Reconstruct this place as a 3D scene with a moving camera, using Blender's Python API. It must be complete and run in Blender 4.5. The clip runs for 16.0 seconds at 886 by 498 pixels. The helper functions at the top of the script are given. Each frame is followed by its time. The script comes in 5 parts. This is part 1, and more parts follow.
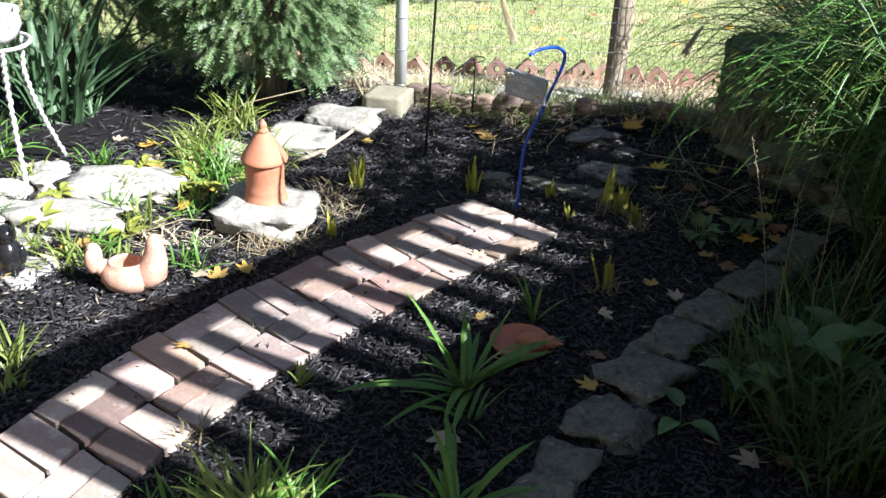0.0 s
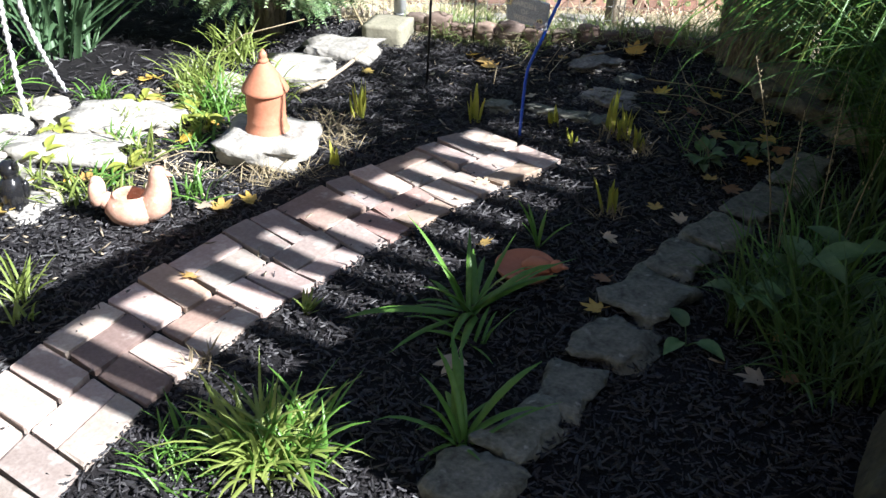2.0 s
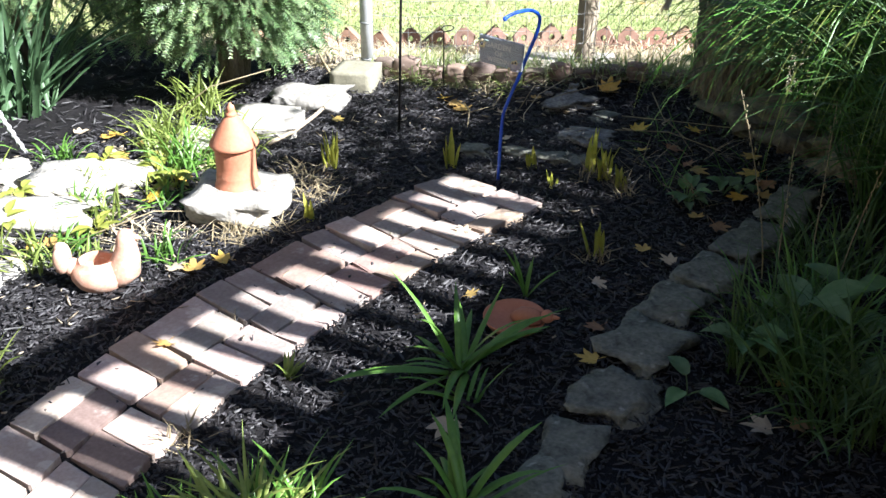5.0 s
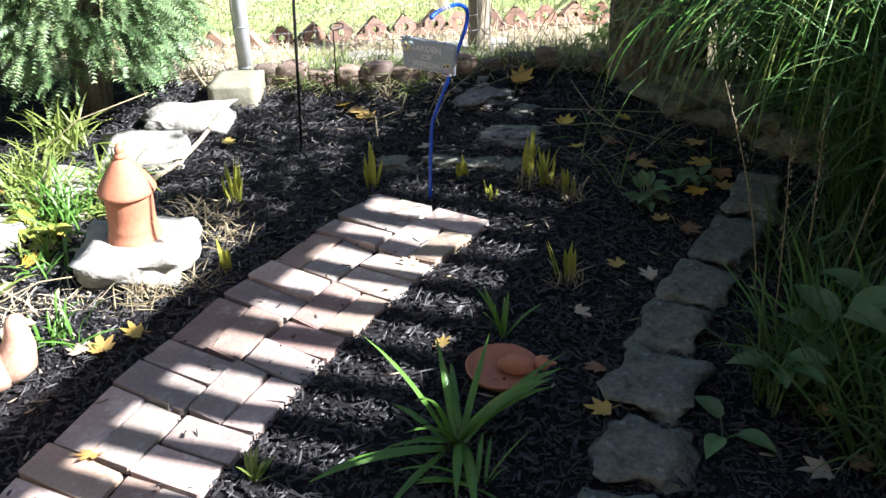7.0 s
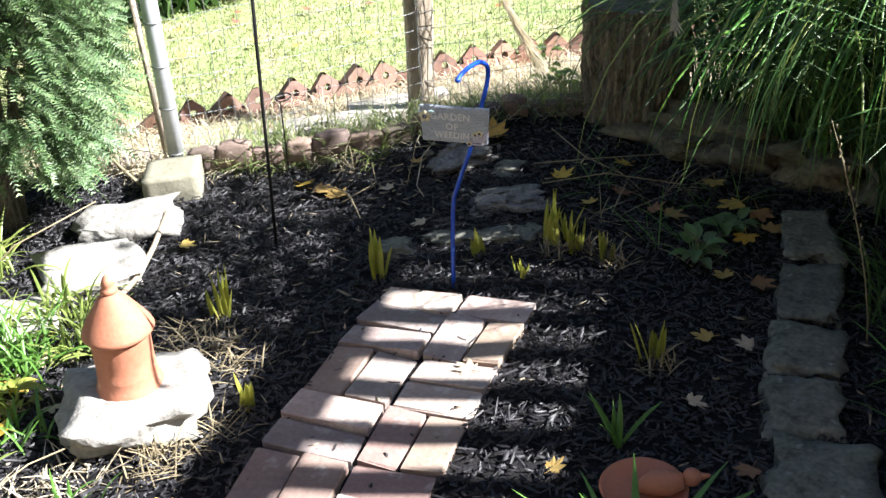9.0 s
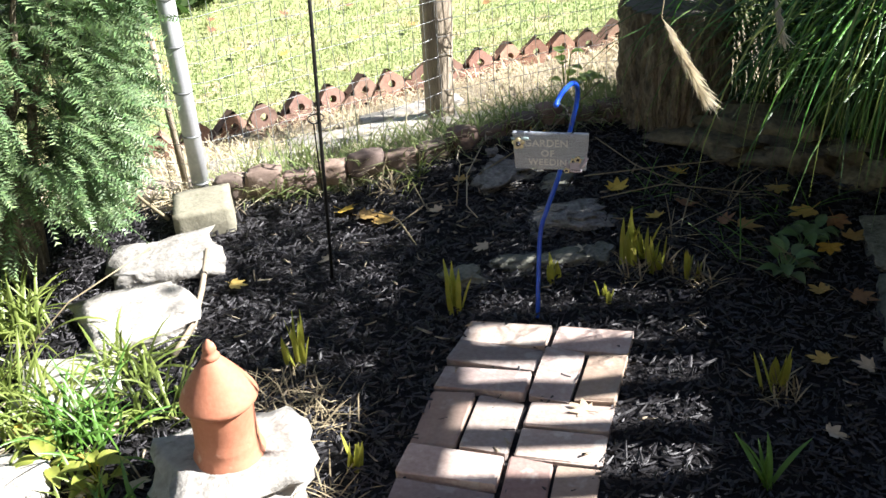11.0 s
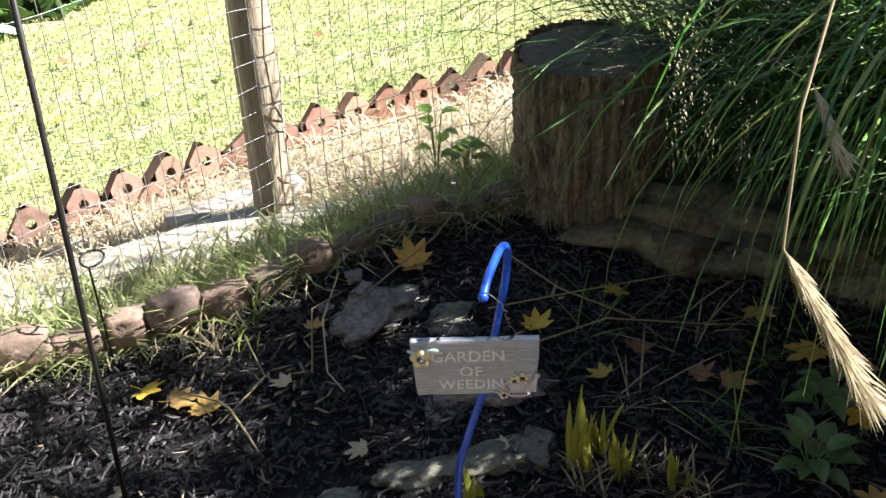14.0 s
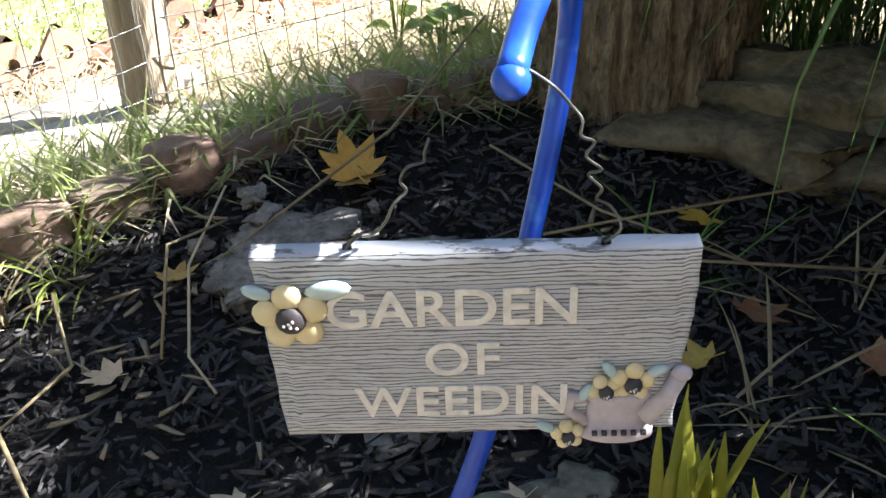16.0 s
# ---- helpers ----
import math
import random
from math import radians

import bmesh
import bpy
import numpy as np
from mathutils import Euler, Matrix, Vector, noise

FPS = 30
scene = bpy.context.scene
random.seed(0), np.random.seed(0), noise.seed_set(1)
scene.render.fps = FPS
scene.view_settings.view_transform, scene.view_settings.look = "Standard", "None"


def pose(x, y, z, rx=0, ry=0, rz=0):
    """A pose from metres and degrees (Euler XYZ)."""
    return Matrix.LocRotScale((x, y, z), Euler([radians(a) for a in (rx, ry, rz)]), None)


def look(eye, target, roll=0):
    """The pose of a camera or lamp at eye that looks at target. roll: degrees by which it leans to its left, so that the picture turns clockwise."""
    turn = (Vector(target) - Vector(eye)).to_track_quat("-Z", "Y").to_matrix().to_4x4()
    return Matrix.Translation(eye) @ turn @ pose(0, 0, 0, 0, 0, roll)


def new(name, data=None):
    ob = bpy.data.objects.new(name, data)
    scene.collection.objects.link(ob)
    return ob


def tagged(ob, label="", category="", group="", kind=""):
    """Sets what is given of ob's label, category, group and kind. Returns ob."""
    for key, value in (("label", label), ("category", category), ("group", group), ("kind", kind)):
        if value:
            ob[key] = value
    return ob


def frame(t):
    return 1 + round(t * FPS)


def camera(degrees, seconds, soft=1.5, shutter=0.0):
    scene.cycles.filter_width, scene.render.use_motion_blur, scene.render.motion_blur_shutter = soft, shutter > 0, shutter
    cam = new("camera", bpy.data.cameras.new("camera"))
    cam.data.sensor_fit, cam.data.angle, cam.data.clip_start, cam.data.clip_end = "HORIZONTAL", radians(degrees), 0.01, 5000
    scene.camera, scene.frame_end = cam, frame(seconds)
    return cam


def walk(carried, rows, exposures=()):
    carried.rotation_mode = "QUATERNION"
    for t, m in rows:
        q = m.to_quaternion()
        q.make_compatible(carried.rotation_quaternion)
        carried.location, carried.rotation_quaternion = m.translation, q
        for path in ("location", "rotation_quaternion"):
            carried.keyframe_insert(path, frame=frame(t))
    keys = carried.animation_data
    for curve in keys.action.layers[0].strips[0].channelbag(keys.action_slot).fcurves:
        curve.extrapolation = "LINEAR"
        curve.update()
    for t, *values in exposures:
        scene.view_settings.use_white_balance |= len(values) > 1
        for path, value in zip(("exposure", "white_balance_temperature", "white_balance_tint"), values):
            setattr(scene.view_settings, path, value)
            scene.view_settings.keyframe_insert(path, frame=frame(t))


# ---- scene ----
cam = camera(44.0, 16.0)
PATH = [
    (0, (2.475, -2.919, 2.009), (1.343, -1.585, 1.042), 2.6),
    (0.5, (2.476, -2.924, 2.001), (1.362, -1.607, 0.989), 2.6),
    (1, (2.475, -2.93, 1.99), (1.374, -1.625, 0.949), 2.4),
    (1.5, (2.481, -2.931, 1.987), (1.385, -1.637, 0.927), 1.9),
    (2, (2.484, -2.934, 1.98), (1.388, -1.644, 0.914), 1.6),
    (2.5, (2.487, -2.932, 1.981), (1.388, -1.645, 0.916), 1.0),
    (3, (2.492, -2.925, 1.983), (1.385, -1.638, 0.926), 0.5),
    (3.5, (2.496, -2.915, 1.975), (1.377, -1.624, 0.935), -0.1),
    (6, (2.11, -2.768, 1.912), (1.134, -1.344, 0.903), -0.1),
    (6.5, (1.945, -2.702, 1.881), (1.048, -1.237, 0.856), -0.5),
    (7, (1.786, -2.636, 1.864), (0.974, -1.138, 0.817), -1.0),
    (7.5, (1.633, -2.537, 1.849), (0.888, -1.013, 0.788), -2.0),
    (8, (1.466, -2.47, 1.823), (0.78, -0.906, 0.782), -2.8),
    (8.5, (1.229, -2.456, 1.803), (0.642, -0.831, 0.795), -2.3),
    (9, (1.031, -2.407, 1.773), (0.497, -0.76, 0.771), -3.1),
    (11.5, (0.507, -2.227, 1.833), (0.137, -0.56, 0.792), -4.0),
    (12, (0.488, -2.067, 1.825), (0.104, -0.401, 0.788), -5.4),
    (12.5, (0.41, -1.891, 1.813), (0.087, -0.216, 0.769), -5.1),
    (13, (0.327, -1.684, 1.79), (0.109, -0.003, 0.729), -4.0),
    (13.5, (0.296, -1.436, 1.719), (0.157, 0.249, 0.652), -3.2),
    (14, (0.305, -1.154, 1.625), (0.207, 0.532, 0.555), -3.4),
    (14.5, (0.302, -0.856, 1.507), (0.236, 0.832, 0.437), -3.9),
    (15, (0.279, -0.567, 1.341), (0.244, 1.09, 0.222), -3.6),
    (15.5, (0.286, -0.392, 1.075), (0.232, 1.254, -0.06), -3.3),
    (16, (0.268, -0.279, 0.924), (0.216, 1.392, -0.174), -2.4),
]
walk(cam, [(t, look(eye, target, roll)) for t, eye, target, roll in PATH], [(0, 1.68, 5750, 11), (3.5, 1.98, 5750, 11), (6, 2.12, 5750, 11), (9, 2.07, 5850, 12), (12.5, 1.88, 6150, 13), (14.5, 2.25, 6250, 13), (16, 2.80, 6250, 12)])

# ---- light ----
SUN_AZ, SUN_EL = 8.0, 42.0            # degrees from +x towards +y, and above the horizon
world = bpy.data.worlds.new("world")
scene.world = world
world.use_nodes = True
wt = world.node_tree
sky = wt.nodes.new("ShaderNodeTexSky")
sky.sky_type, sky.sun_disc = "NISHITA", False
sky.sun_elevation, sky.sun_rotation = radians(SUN_EL), radians(90 - SUN_AZ)
wt.nodes["Background"].inputs["Strength"].default_value = 0.030
wt.links.new(sky.outputs[0], wt.nodes["Background"].inputs["Color"])
sun = new("sun", bpy.data.lights.new("sun", "SUN"))
sun.data.energy, sun.data.angle, sun.data.color = 5.0, radians(0.53), (1.0, 0.95, 0.86)
sun.matrix_basis = look((6 * math.cos(radians(SUN_AZ)), 6 * math.sin(radians(SUN_AZ)), 6 * math.tan(radians(SUN_EL))), (0, 0, 0))


# ---- materials ----
def material(name, a, b, scale=8.0, rough=0.8, bump=0.3, fine=60.0, metal=0.0, vary=0.0, island=0.0, through_light=0.0, stretch=(1, 1, 1), c=None, spots=0.0, gloss=0.5, depth=0.01):
    """Two colours mixed by broad and fine noise, with relief; vary: change from piece to piece."""
    m = bpy.data.materials.new(name)
    m.use_nodes = True
    nt = m.node_tree
    N, Lk = nt.nodes, nt.links
    bs = N["Principled BSDF"]
    co = N.new("ShaderNodeTexCoord")
    mp = N.new("ShaderNodeMapping")
    mp.inputs["Scale"].default_value = stretch
    Lk.new(co.outputs["Object"], mp.inputs["Vector"])
    n1, n2 = N.new("ShaderNodeTexNoise"), N.new("ShaderNodeTexNoise")
    for n, s, d in ((n1, scale, 4), (n2, fine, 6)):
        n.inputs["Scale"].default_value, n.inputs["Detail"].default_value = s, d
        Lk.new(mp.outputs[0], n.inputs["Vector"])
    ramp = N.new("ShaderNodeMapRange")
    ramp.inputs[1].default_value, ramp.inputs[2].default_value = 0.32, 0.68
    add = N.new("ShaderNodeMath")
    add.operation = "MULTIPLY_ADD"
    add.inputs[1].default_value = 0.45
    Lk.new(n2.outputs[0], add.inputs[0])
    half = N.new("ShaderNodeMath")
    half.operation = "MULTIPLY"
    half.inputs[1].default_value = 0.55
    Lk.new(n1.outputs[0], half.inputs[0])
    Lk.new(half.outputs[0], add.inputs[2])
    Lk.new(add.outputs[0], ramp.inputs[0])
    mix = N.new("ShaderNodeMix")
    mix.data_type = "RGBA"
    mix.inputs[6].default_value, mix.inputs[7].default_value = (*a, 1), (*b, 1)
    Lk.new(ramp.outputs[0], mix.inputs[0])
    col = mix.outputs[2]
    if c:
        n3 = N.new("ShaderNodeTexNoise")
        n3.inputs["Scale"].default_value, n3.inputs["Detail"].default_value = scale * 2.3, 5
        Lk.new(mp.outputs[0], n3.inputs["Vector"])
        r3 = N.new("ShaderNodeMapRange")
        r3.inputs[1].default_value, r3.inputs[2].default_value = 0.62 - spots, 0.72 - spots
        Lk.new(n3.outputs[0], r3.inputs[0])
        m3 = N.new("ShaderNodeMix")
        m3.data_type = "RGBA"
        m3.inputs[7].default_value = (*c, 1)
        Lk.new(r3.outputs[0], m3.inputs[0])
        Lk.new(col, m3.inputs[6])
        col = m3.outputs[2]
    if vary or island:
        src = N.new("ShaderNodeNewGeometry").outputs["Random Per Island"] if island else N.new("ShaderNodeObjectInfo").outputs["Random"]
        amount = island or vary
        hs = N.new("ShaderNodeHueSaturation")
        for key, lo, hi in (("Value", 1 - amount, 1 + amount), ("Hue", 0.5 - 0.05 * amount, 0.5 + 0.05 * amount), ("Saturation", 1 - 0.4 * amount, 1 + 0.3 * amount)):
            r = N.new("ShaderNodeMapRange")
            r.inputs[3].default_value, r.inputs[4].default_value = lo, hi
            if key == "Hue":
                w = N.new("ShaderNodeMath")
                w.operation = "FRACT"
                w2 = N.new("ShaderNodeMath")
                w2.operation = "MULTIPLY"
                w2.inputs[1].default_value = 7.3
                Lk.new(src, w2.inputs[0])
                Lk.new(w2.outputs[0], w.inputs[0])
                Lk.new(w.outputs[0], r.inputs[0])
            else:
                Lk.new(src, r.inputs[0])
            Lk.new(r.outputs[0], hs.inputs[key])
        Lk.new(col, hs.inputs["Color"])
        col = hs.outputs[0]
    Lk.new(col, bs.inputs["Base Color"])
    bs.inputs["Roughness"].default_value, bs.inputs["Metallic"].default_value = rough, metal
    bs.inputs["Specular IOR Level"].default_value = gloss
    if bump:
        bp = N.new("ShaderNodeBump")
        bp.inputs["Strength"].default_value, bp.inputs["Distance"].default_value = bump, depth
        Lk.new(add.outputs[0], bp.inputs["Height"])
        Lk.new(bp.outputs[0], bs.inputs["Normal"])
    if through_light:
        tr = N.new("ShaderNodeBsdfTranslucent")
        Lk.new(col, tr.inputs[0])
        mx = N.new("ShaderNodeMixShader")
        mx.inputs[0].default_value = through_light
        Lk.new(bs.outputs[0], mx.inputs[1])
        Lk.new(tr.outputs[0], mx.inputs[2])
        Lk.new(mx.outputs[0], N["Material Output"].inputs[0])
    return m


MULCH = material("mulch", (0.006, 0.006, 0.007), (0.020, 0.018, 0.019), 14, 0.75, 0.9, 120, gloss=0.15, depth=0.02)
CHIP = material("mulch_chip", (0.009, 0.0085, 0.0095), (0.050, 0.047, 0.051), 40, 0.52, 0.5, 200, island=0.45, gloss=0.45, depth=0.003)
LAWN = material("lawn_soil", (0.26, 0.315, 0.12), (0.40, 0.42, 0.20), 2.2, 0.9, 0.8, 40, c=(0.48, 0.40, 0.24), spots=0.10, depth=0.03)
GRASS = material("lawn_grass", (0.20, 0.295, 0.09), (0.44, 0.44, 0.215), 1.6, 0.6, 0, 30, island=0.15, through_light=0.5)
STRAW = material("dry_grass", (0.48, 0.40, 0.25), (0.68, 0.61, 0.44), 10, 0.7, 0, 60, island=0.3, through_light=0.25)
VERGE = material("dry_verge", (0.40, 0.34, 0.25), (0.62, 0.56, 0.46), 6, 0.9, 0.8, 50, c=(0.24, 0.22, 0.12), spots=0.0, depth=0.02)
REDBRICK = material("red_brick", (0.19, 0.122, 0.102), (0.31, 0.222, 0.19), 9, 0.85, 0.5, 90, vary=0.24, c=(0.40, 0.34, 0.30), spots=0.0, depth=0.006)
BRICK = material("old_brick", (0.29, 0.22, 0.185), (0.45, 0.37, 0.33), 9, 0.85, 0.7, 90, vary=0.34, c=(0.48, 0.42, 0.37), spots=0.05, depth=0.006)
ORANGEBRICK = material("orange_brick", (0.31, 0.212, 0.16), (0.43, 0.32, 0.25), 9, 0.85, 0.6, 90, vary=0.2, c=(0.48, 0.39, 0.32), spots=0.0, depth=0.006)
EDGING = material("edging_brick", (0.135, 0.095, 0.075), (0.25, 0.185, 0.148), 12, 0.9, 0.8, 90, vary=0.25, c=(0.33, 0.27, 0.22), depth=0.006)
HOLLOW = material("hollow_brick", (0.22, 0.115, 0.08), (0.36, 0.225, 0.165), 14, 0.85, 0.4, 100, vary=0.22, depth=0.005)
CAST = material("cast_concrete", (0.18, 0.17, 0.12), (0.32, 0.30, 0.225), 12, 0.9, 0.6, 90, c=(0.16, 0.16, 0.10), spots=0.0, depth=0.006)
LIME = material("pale_stone", (0.22, 0.207, 0.18), (0.46, 0.437, 0.395), 13, 0.88, 1.0, 55, vary=0.14, c=(0.20, 0.18, 0.15), depth=0.012)
GREYSTONE = material("grey_stone", (0.05, 0.052, 0.038), (0.26, 0.255, 0.205), 12, 0.9, 1.0, 70, vary=0.15, c=(0.36, 0.35, 0.30), depth=0.012)
BROWNROCK = material("brown_rock", (0.05, 0.044, 0.027), (0.22, 0.185, 0.115), 16, 0.9, 1.0, 60, vary=0.15, depth=0.015)
# brown rock again, with deep shade put into its colour
SHADEROCK = material("shaded_rock", (0.018, 0.016, 0.010), (0.08, 0.07, 0.036), 16, 0.92, 1.0, 60, depth=0.015)
TERRA = material("terracotta", (0.40, 0.15, 0.08), (0.50, 0.21, 0.125), 12, 0.75, 0.35, 90, c=(0.56, 0.34, 0.24), spots=-0.02, depth=0.004)
DUSTY = material("dusty_terracotta", (0.48, 0.23, 0.15), (0.62, 0.42, 0.32), 16, 0.8, 0.4, 90, c=(0.70, 0.58, 0.50), spots=0.02, depth=0.004)
BLACKGLAZE = material("black_glaze", (0.008, 0.008, 0.009), (0.018, 0.018, 0.02), 10, 0.18, 0.15, 60, depth=0.004)
WHITEPAINT = material("white_paint", (0.42, 0.42, 0.43), (0.68, 0.68, 0.68), 20, 0.55, 0.3, 80, c=(0.16, 0.14, 0.12), spots=0.02, depth=0.004)
GALV = material("galvanised_steel", (0.46, 0.47, 0.49), (0.62, 0.63, 0.65), 18, 0.5, 0.15, 120, metal=0.25, depth=0.003)
DARKWIRE = material("dark_wire", (0.05, 0.05, 0.05), (0.16, 0.16, 0.16), 60, 0.45, 0, 90, metal=0.5)
WIRE = material("wire", (0.20, 0.21, 0.21), (0.34, 0.35, 0.35), 20, 0.5, 0, 90, metal=0.6)
DARKIRON = material("dark_iron", (0.012, 0.012, 0.012), (0.03, 0.028, 0.026), 20, 0.5, 0.2, 90, metal=0.5, depth=0.002)
BLUE = material("blue_enamel", (0.008, 0.045, 0.40), (0.02, 0.095, 0.58), 22, 0.3, 0.3, 70, c=(0.05, 0.16, 0.60), depth=0.003)
POSTWOOD = material("post_wood", (0.24, 0.19, 0.135), (0.42, 0.355, 0.27), 5, 0.85, 0.7, 40, stretch=(6, 6, 0.7), depth=0.01)
BOARD = material("grey_board", (0.42, 0.375, 0.315), (0.64, 0.60, 0.53), 4, 0.85, 0.5, 40, stretch=(1, 7, 7), depth=0.006)
DECK = material("deck_wood", (0.25, 0.19, 0.13), (0.38, 0.31, 0.23), 4, 0.85, 0.4, 30, stretch=(5, 5, 0.6), depth=0.006)
BARK = material("bark", (0.055, 0.043, 0.028), (0.36, 0.30, 0.21), 12, 0.92, 1.0, 60, stretch=(2.2, 2.2, 0.8), depth=0.03)
ENDGRAIN = material("cut_wood", (0.09, 0.075, 0.06), (0.22, 0.19, 0.16), 12, 0.85, 0.8, 60, c=(0.06, 0.05, 0.035), depth=0.01)
NEEDLE = material("yew_needle", (0.09, 0.17, 0.065), (0.27, 0.36, 0.18), 5, 0.42, 0, 20, island=0.4, through_light=0.25)
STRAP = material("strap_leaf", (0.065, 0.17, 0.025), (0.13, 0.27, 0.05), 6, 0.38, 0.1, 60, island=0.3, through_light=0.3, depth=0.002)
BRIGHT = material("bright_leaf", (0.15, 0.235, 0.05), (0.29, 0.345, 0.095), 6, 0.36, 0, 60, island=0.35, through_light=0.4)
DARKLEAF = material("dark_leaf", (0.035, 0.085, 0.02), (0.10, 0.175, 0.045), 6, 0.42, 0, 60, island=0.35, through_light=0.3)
IRIS = material("iris_leaf", (0.04, 0.09, 0.04), (0.10, 0.18, 0.085), 5, 0.5, 0, 60, island=0.25, through_light=0.25)
HOSTA = material("broad_leaf", (0.08, 0.16, 0.05), (0.19, 0.28, 0.12), 9, 0.45, 0.3, 60, vary=0.2, through_light=0.3, depth=0.004)
YELLOWLEAF = material("yellow_leaf", (0.50, 0.30, 0.05), (0.66, 0.46, 0.12), 30, 0.6, 0.2, 150, vary=0.22, c=(0.34, 0.17, 0.05), spots=-0.05, through_light=0.25, depth=0.002)
PALELEAF = material("pale_dry_leaf", (0.45, 0.36, 0.24), (0.60, 0.50, 0.36), 30, 0.7, 0.2, 150, vary=0.2, through_light=0.2, depth=0.002)
BROWNLEAF = material("brown_leaf", (0.20, 0.10, 0.045), (0.34, 0.19, 0.09), 30, 0.7, 0.3, 150, vary=0.25, through_light=0.15, depth=0.002)
SHOOT = material("yellow_shoot", (0.28, 0.34, 0.05), (0.50, 0.47, 0.09), 12, 0.42, 0, 60, island=0.3, through_light=0.4)
RUBBLE = material("crumbling_stone", (0.09, 0.082, 0.072), (0.34, 0.32, 0.295), 28, 0.92, 1.0, 90, c=(0.10, 0.09, 0.08), depth=0.02)
STEM = material("dry_stem", (0.17, 0.14, 0.075), (0.31, 0.26, 0.155), 20, 0.75, 0.2, 90, island=0.3, depth=0.002)
RESIN = material("weathered_resin", (0.38, 0.405, 0.45), (0.56, 0.60, 0.67), 26, 0.75, 1.0, 60, stretch=(0.55, 3, 15), depth=0.005)
LETTER = material("cream_letter", (0.56, 0.555, 0.54), (0.84, 0.83, 0.80), 110, 0.7, 0.2, 300, depth=0.001)
PETAL = material("cream_petal", (0.62, 0.52, 0.28), (0.74, 0.66, 0.44), 60, 0.65, 0.2, 200, depth=0.001)
AQUA = material("aqua_leaf", (0.35, 0.50, 0.52), (0.52, 0.62, 0.62), 60, 0.65, 0.2, 200, depth=0.001)
SEED = material("dark_seed", (0.03, 0.028, 0.035), (0.07, 0.06, 0.07), 80, 0.6, 0, 200)
DOT = material("white_dot", (0.7, 0.7, 0.7), (0.8, 0.8, 0.8), 80, 0.6, 0, 200)
LILAC = material("lilac_can", (0.40, 0.36, 0.42), (0.54, 0.50, 0.55), 50, 0.65, 0.25, 200, depth=0.001)


def grained(m):
    """Weathered wood lines along the board."""
    N, Lk = m.node_tree.nodes, m.node_tree.links
    co, wv = N.new("ShaderNodeTexCoord"), N.new("ShaderNodeTexWave")
    wv.wave_type, wv.bands_direction = "BANDS", "Z"
    for key, v in (("Scale", 150), ("Distortion", 12.0), ("Detail", 5), ("Detail Scale", 0.7), ("Detail Roughness", 0.65)):
        wv.inputs[key].default_value = v
    mp = N.new("ShaderNodeMapping")
    mp.inputs["Scale"].default_value = (0.16, 0.3, 1)
    Lk.new(co.outputs["Object"], mp.inputs["Vector"])
    Lk.new(mp.outputs[0], wv.inputs["Vector"])
    ramp = N.new("ShaderNodeMapRange")
    ramp.inputs[1].default_value, ramp.inputs[2].default_value = 0.0, 0.22
    Lk.new(wv.outputs["Fac"], ramp.inputs[0])
    mix = N.new("ShaderNodeMix")
    mix.data_type = "RGBA"
    mix.inputs[6].default_value = (0.15, 0.15, 0.16, 1)
    bs = N["Principled BSDF"]
    old = bs.inputs["Base Color"].links[0].from_socket
    Lk.new(old, mix.inputs[7])
    Lk.new(ramp.outputs[0], mix.inputs[0])
    Lk.new(mix.outputs[2], bs.inputs["Base Color"])
    bp = N.new("ShaderNodeBump")
    bp.inputs["Strength"].default_value, bp.inputs["Distance"].default_value = 0.8, 0.0012
    Lk.new(ramp.outputs[0], bp.inputs["Height"])
    Lk.new(bp.outputs[0], bs.inputs["Normal"])


grained(RESIN)


# ---- mesh building ----
class Shape:
    def __init__(self):
        self.v, self.f = [], []

    def add(self, verts, faces):
        k = len(self.v)
        self.v += [tuple(p) for p in verts]
        self.f += [tuple(i + k for i in q) for q in faces]

    def mesh(self, name, mat, smooth=True):
        me = bpy.data.meshes.new(name)
        me.from_pydata(self.v, [], self.f)
        if mat:
            me.materials.append(mat)
        if smooth:
            me.polygons.foreach_set("use_smooth", [True] * len(me.polygons))
        me.update()
        return me


def thing(name, at=(0, 0, 0), turn=0.0, **tags):
    ob = new(name)
    ob.matrix_basis = pose(*at, 0, 0, turn)
    return tagged(ob, **tags)


def part(name, shape, mat, parent=None, label="", smooth=True, kind=""):
    ob = new(name, shape.mesh(name, mat, smooth))
    if parent:
        ob.parent = parent
    return tagged(ob, label=label, kind=kind)


GX, GY = 0.0488, -0.0276             # fall of the ground, metres a metre


def clamp(v):
    return min(1, max(0, v))


def back_edge(x):
    """Where the mulch bed ends towards the fence."""
    return 0.80 + 0.66 / (1 + math.exp(-4.2 * (x + 0.25))) + 0.015 * math.sin(x * 7) - 0.25 * max(0, -1.25 - x)


def lawn_edge(x):
    """The line of slanting bricks along the lawn."""
    return 2.34 + 0.66 * (x + 0.39) - 0.12 * max(-1.6, min(1.6, x + 0.39)) ** 2


def ground_z(x, y):
    """A gentle slope; the bed is banked up behind and held by its edging, the lawn lies lower."""
    d = y - back_edge(x)
    bank = 0.05 * clamp((d + 0.36) / 0.3) * clamp((x + 0.5) / 0.4) * clamp((0.75 - x) / 0.25)
    fall = 0.055 * clamp(d / 0.08) + 0.085 * clamp((d - 0.1) / 0.8)
    return 0.083 + GX * x + GY * y + bank * (1 - clamp(d / 0.08)) - fall


def on_ground(x, y, up=0.0):
    return Vector((x, y, ground_z(x, y) + up))


SLOPE = Vector((-GX, -GY, 1)).normalized()


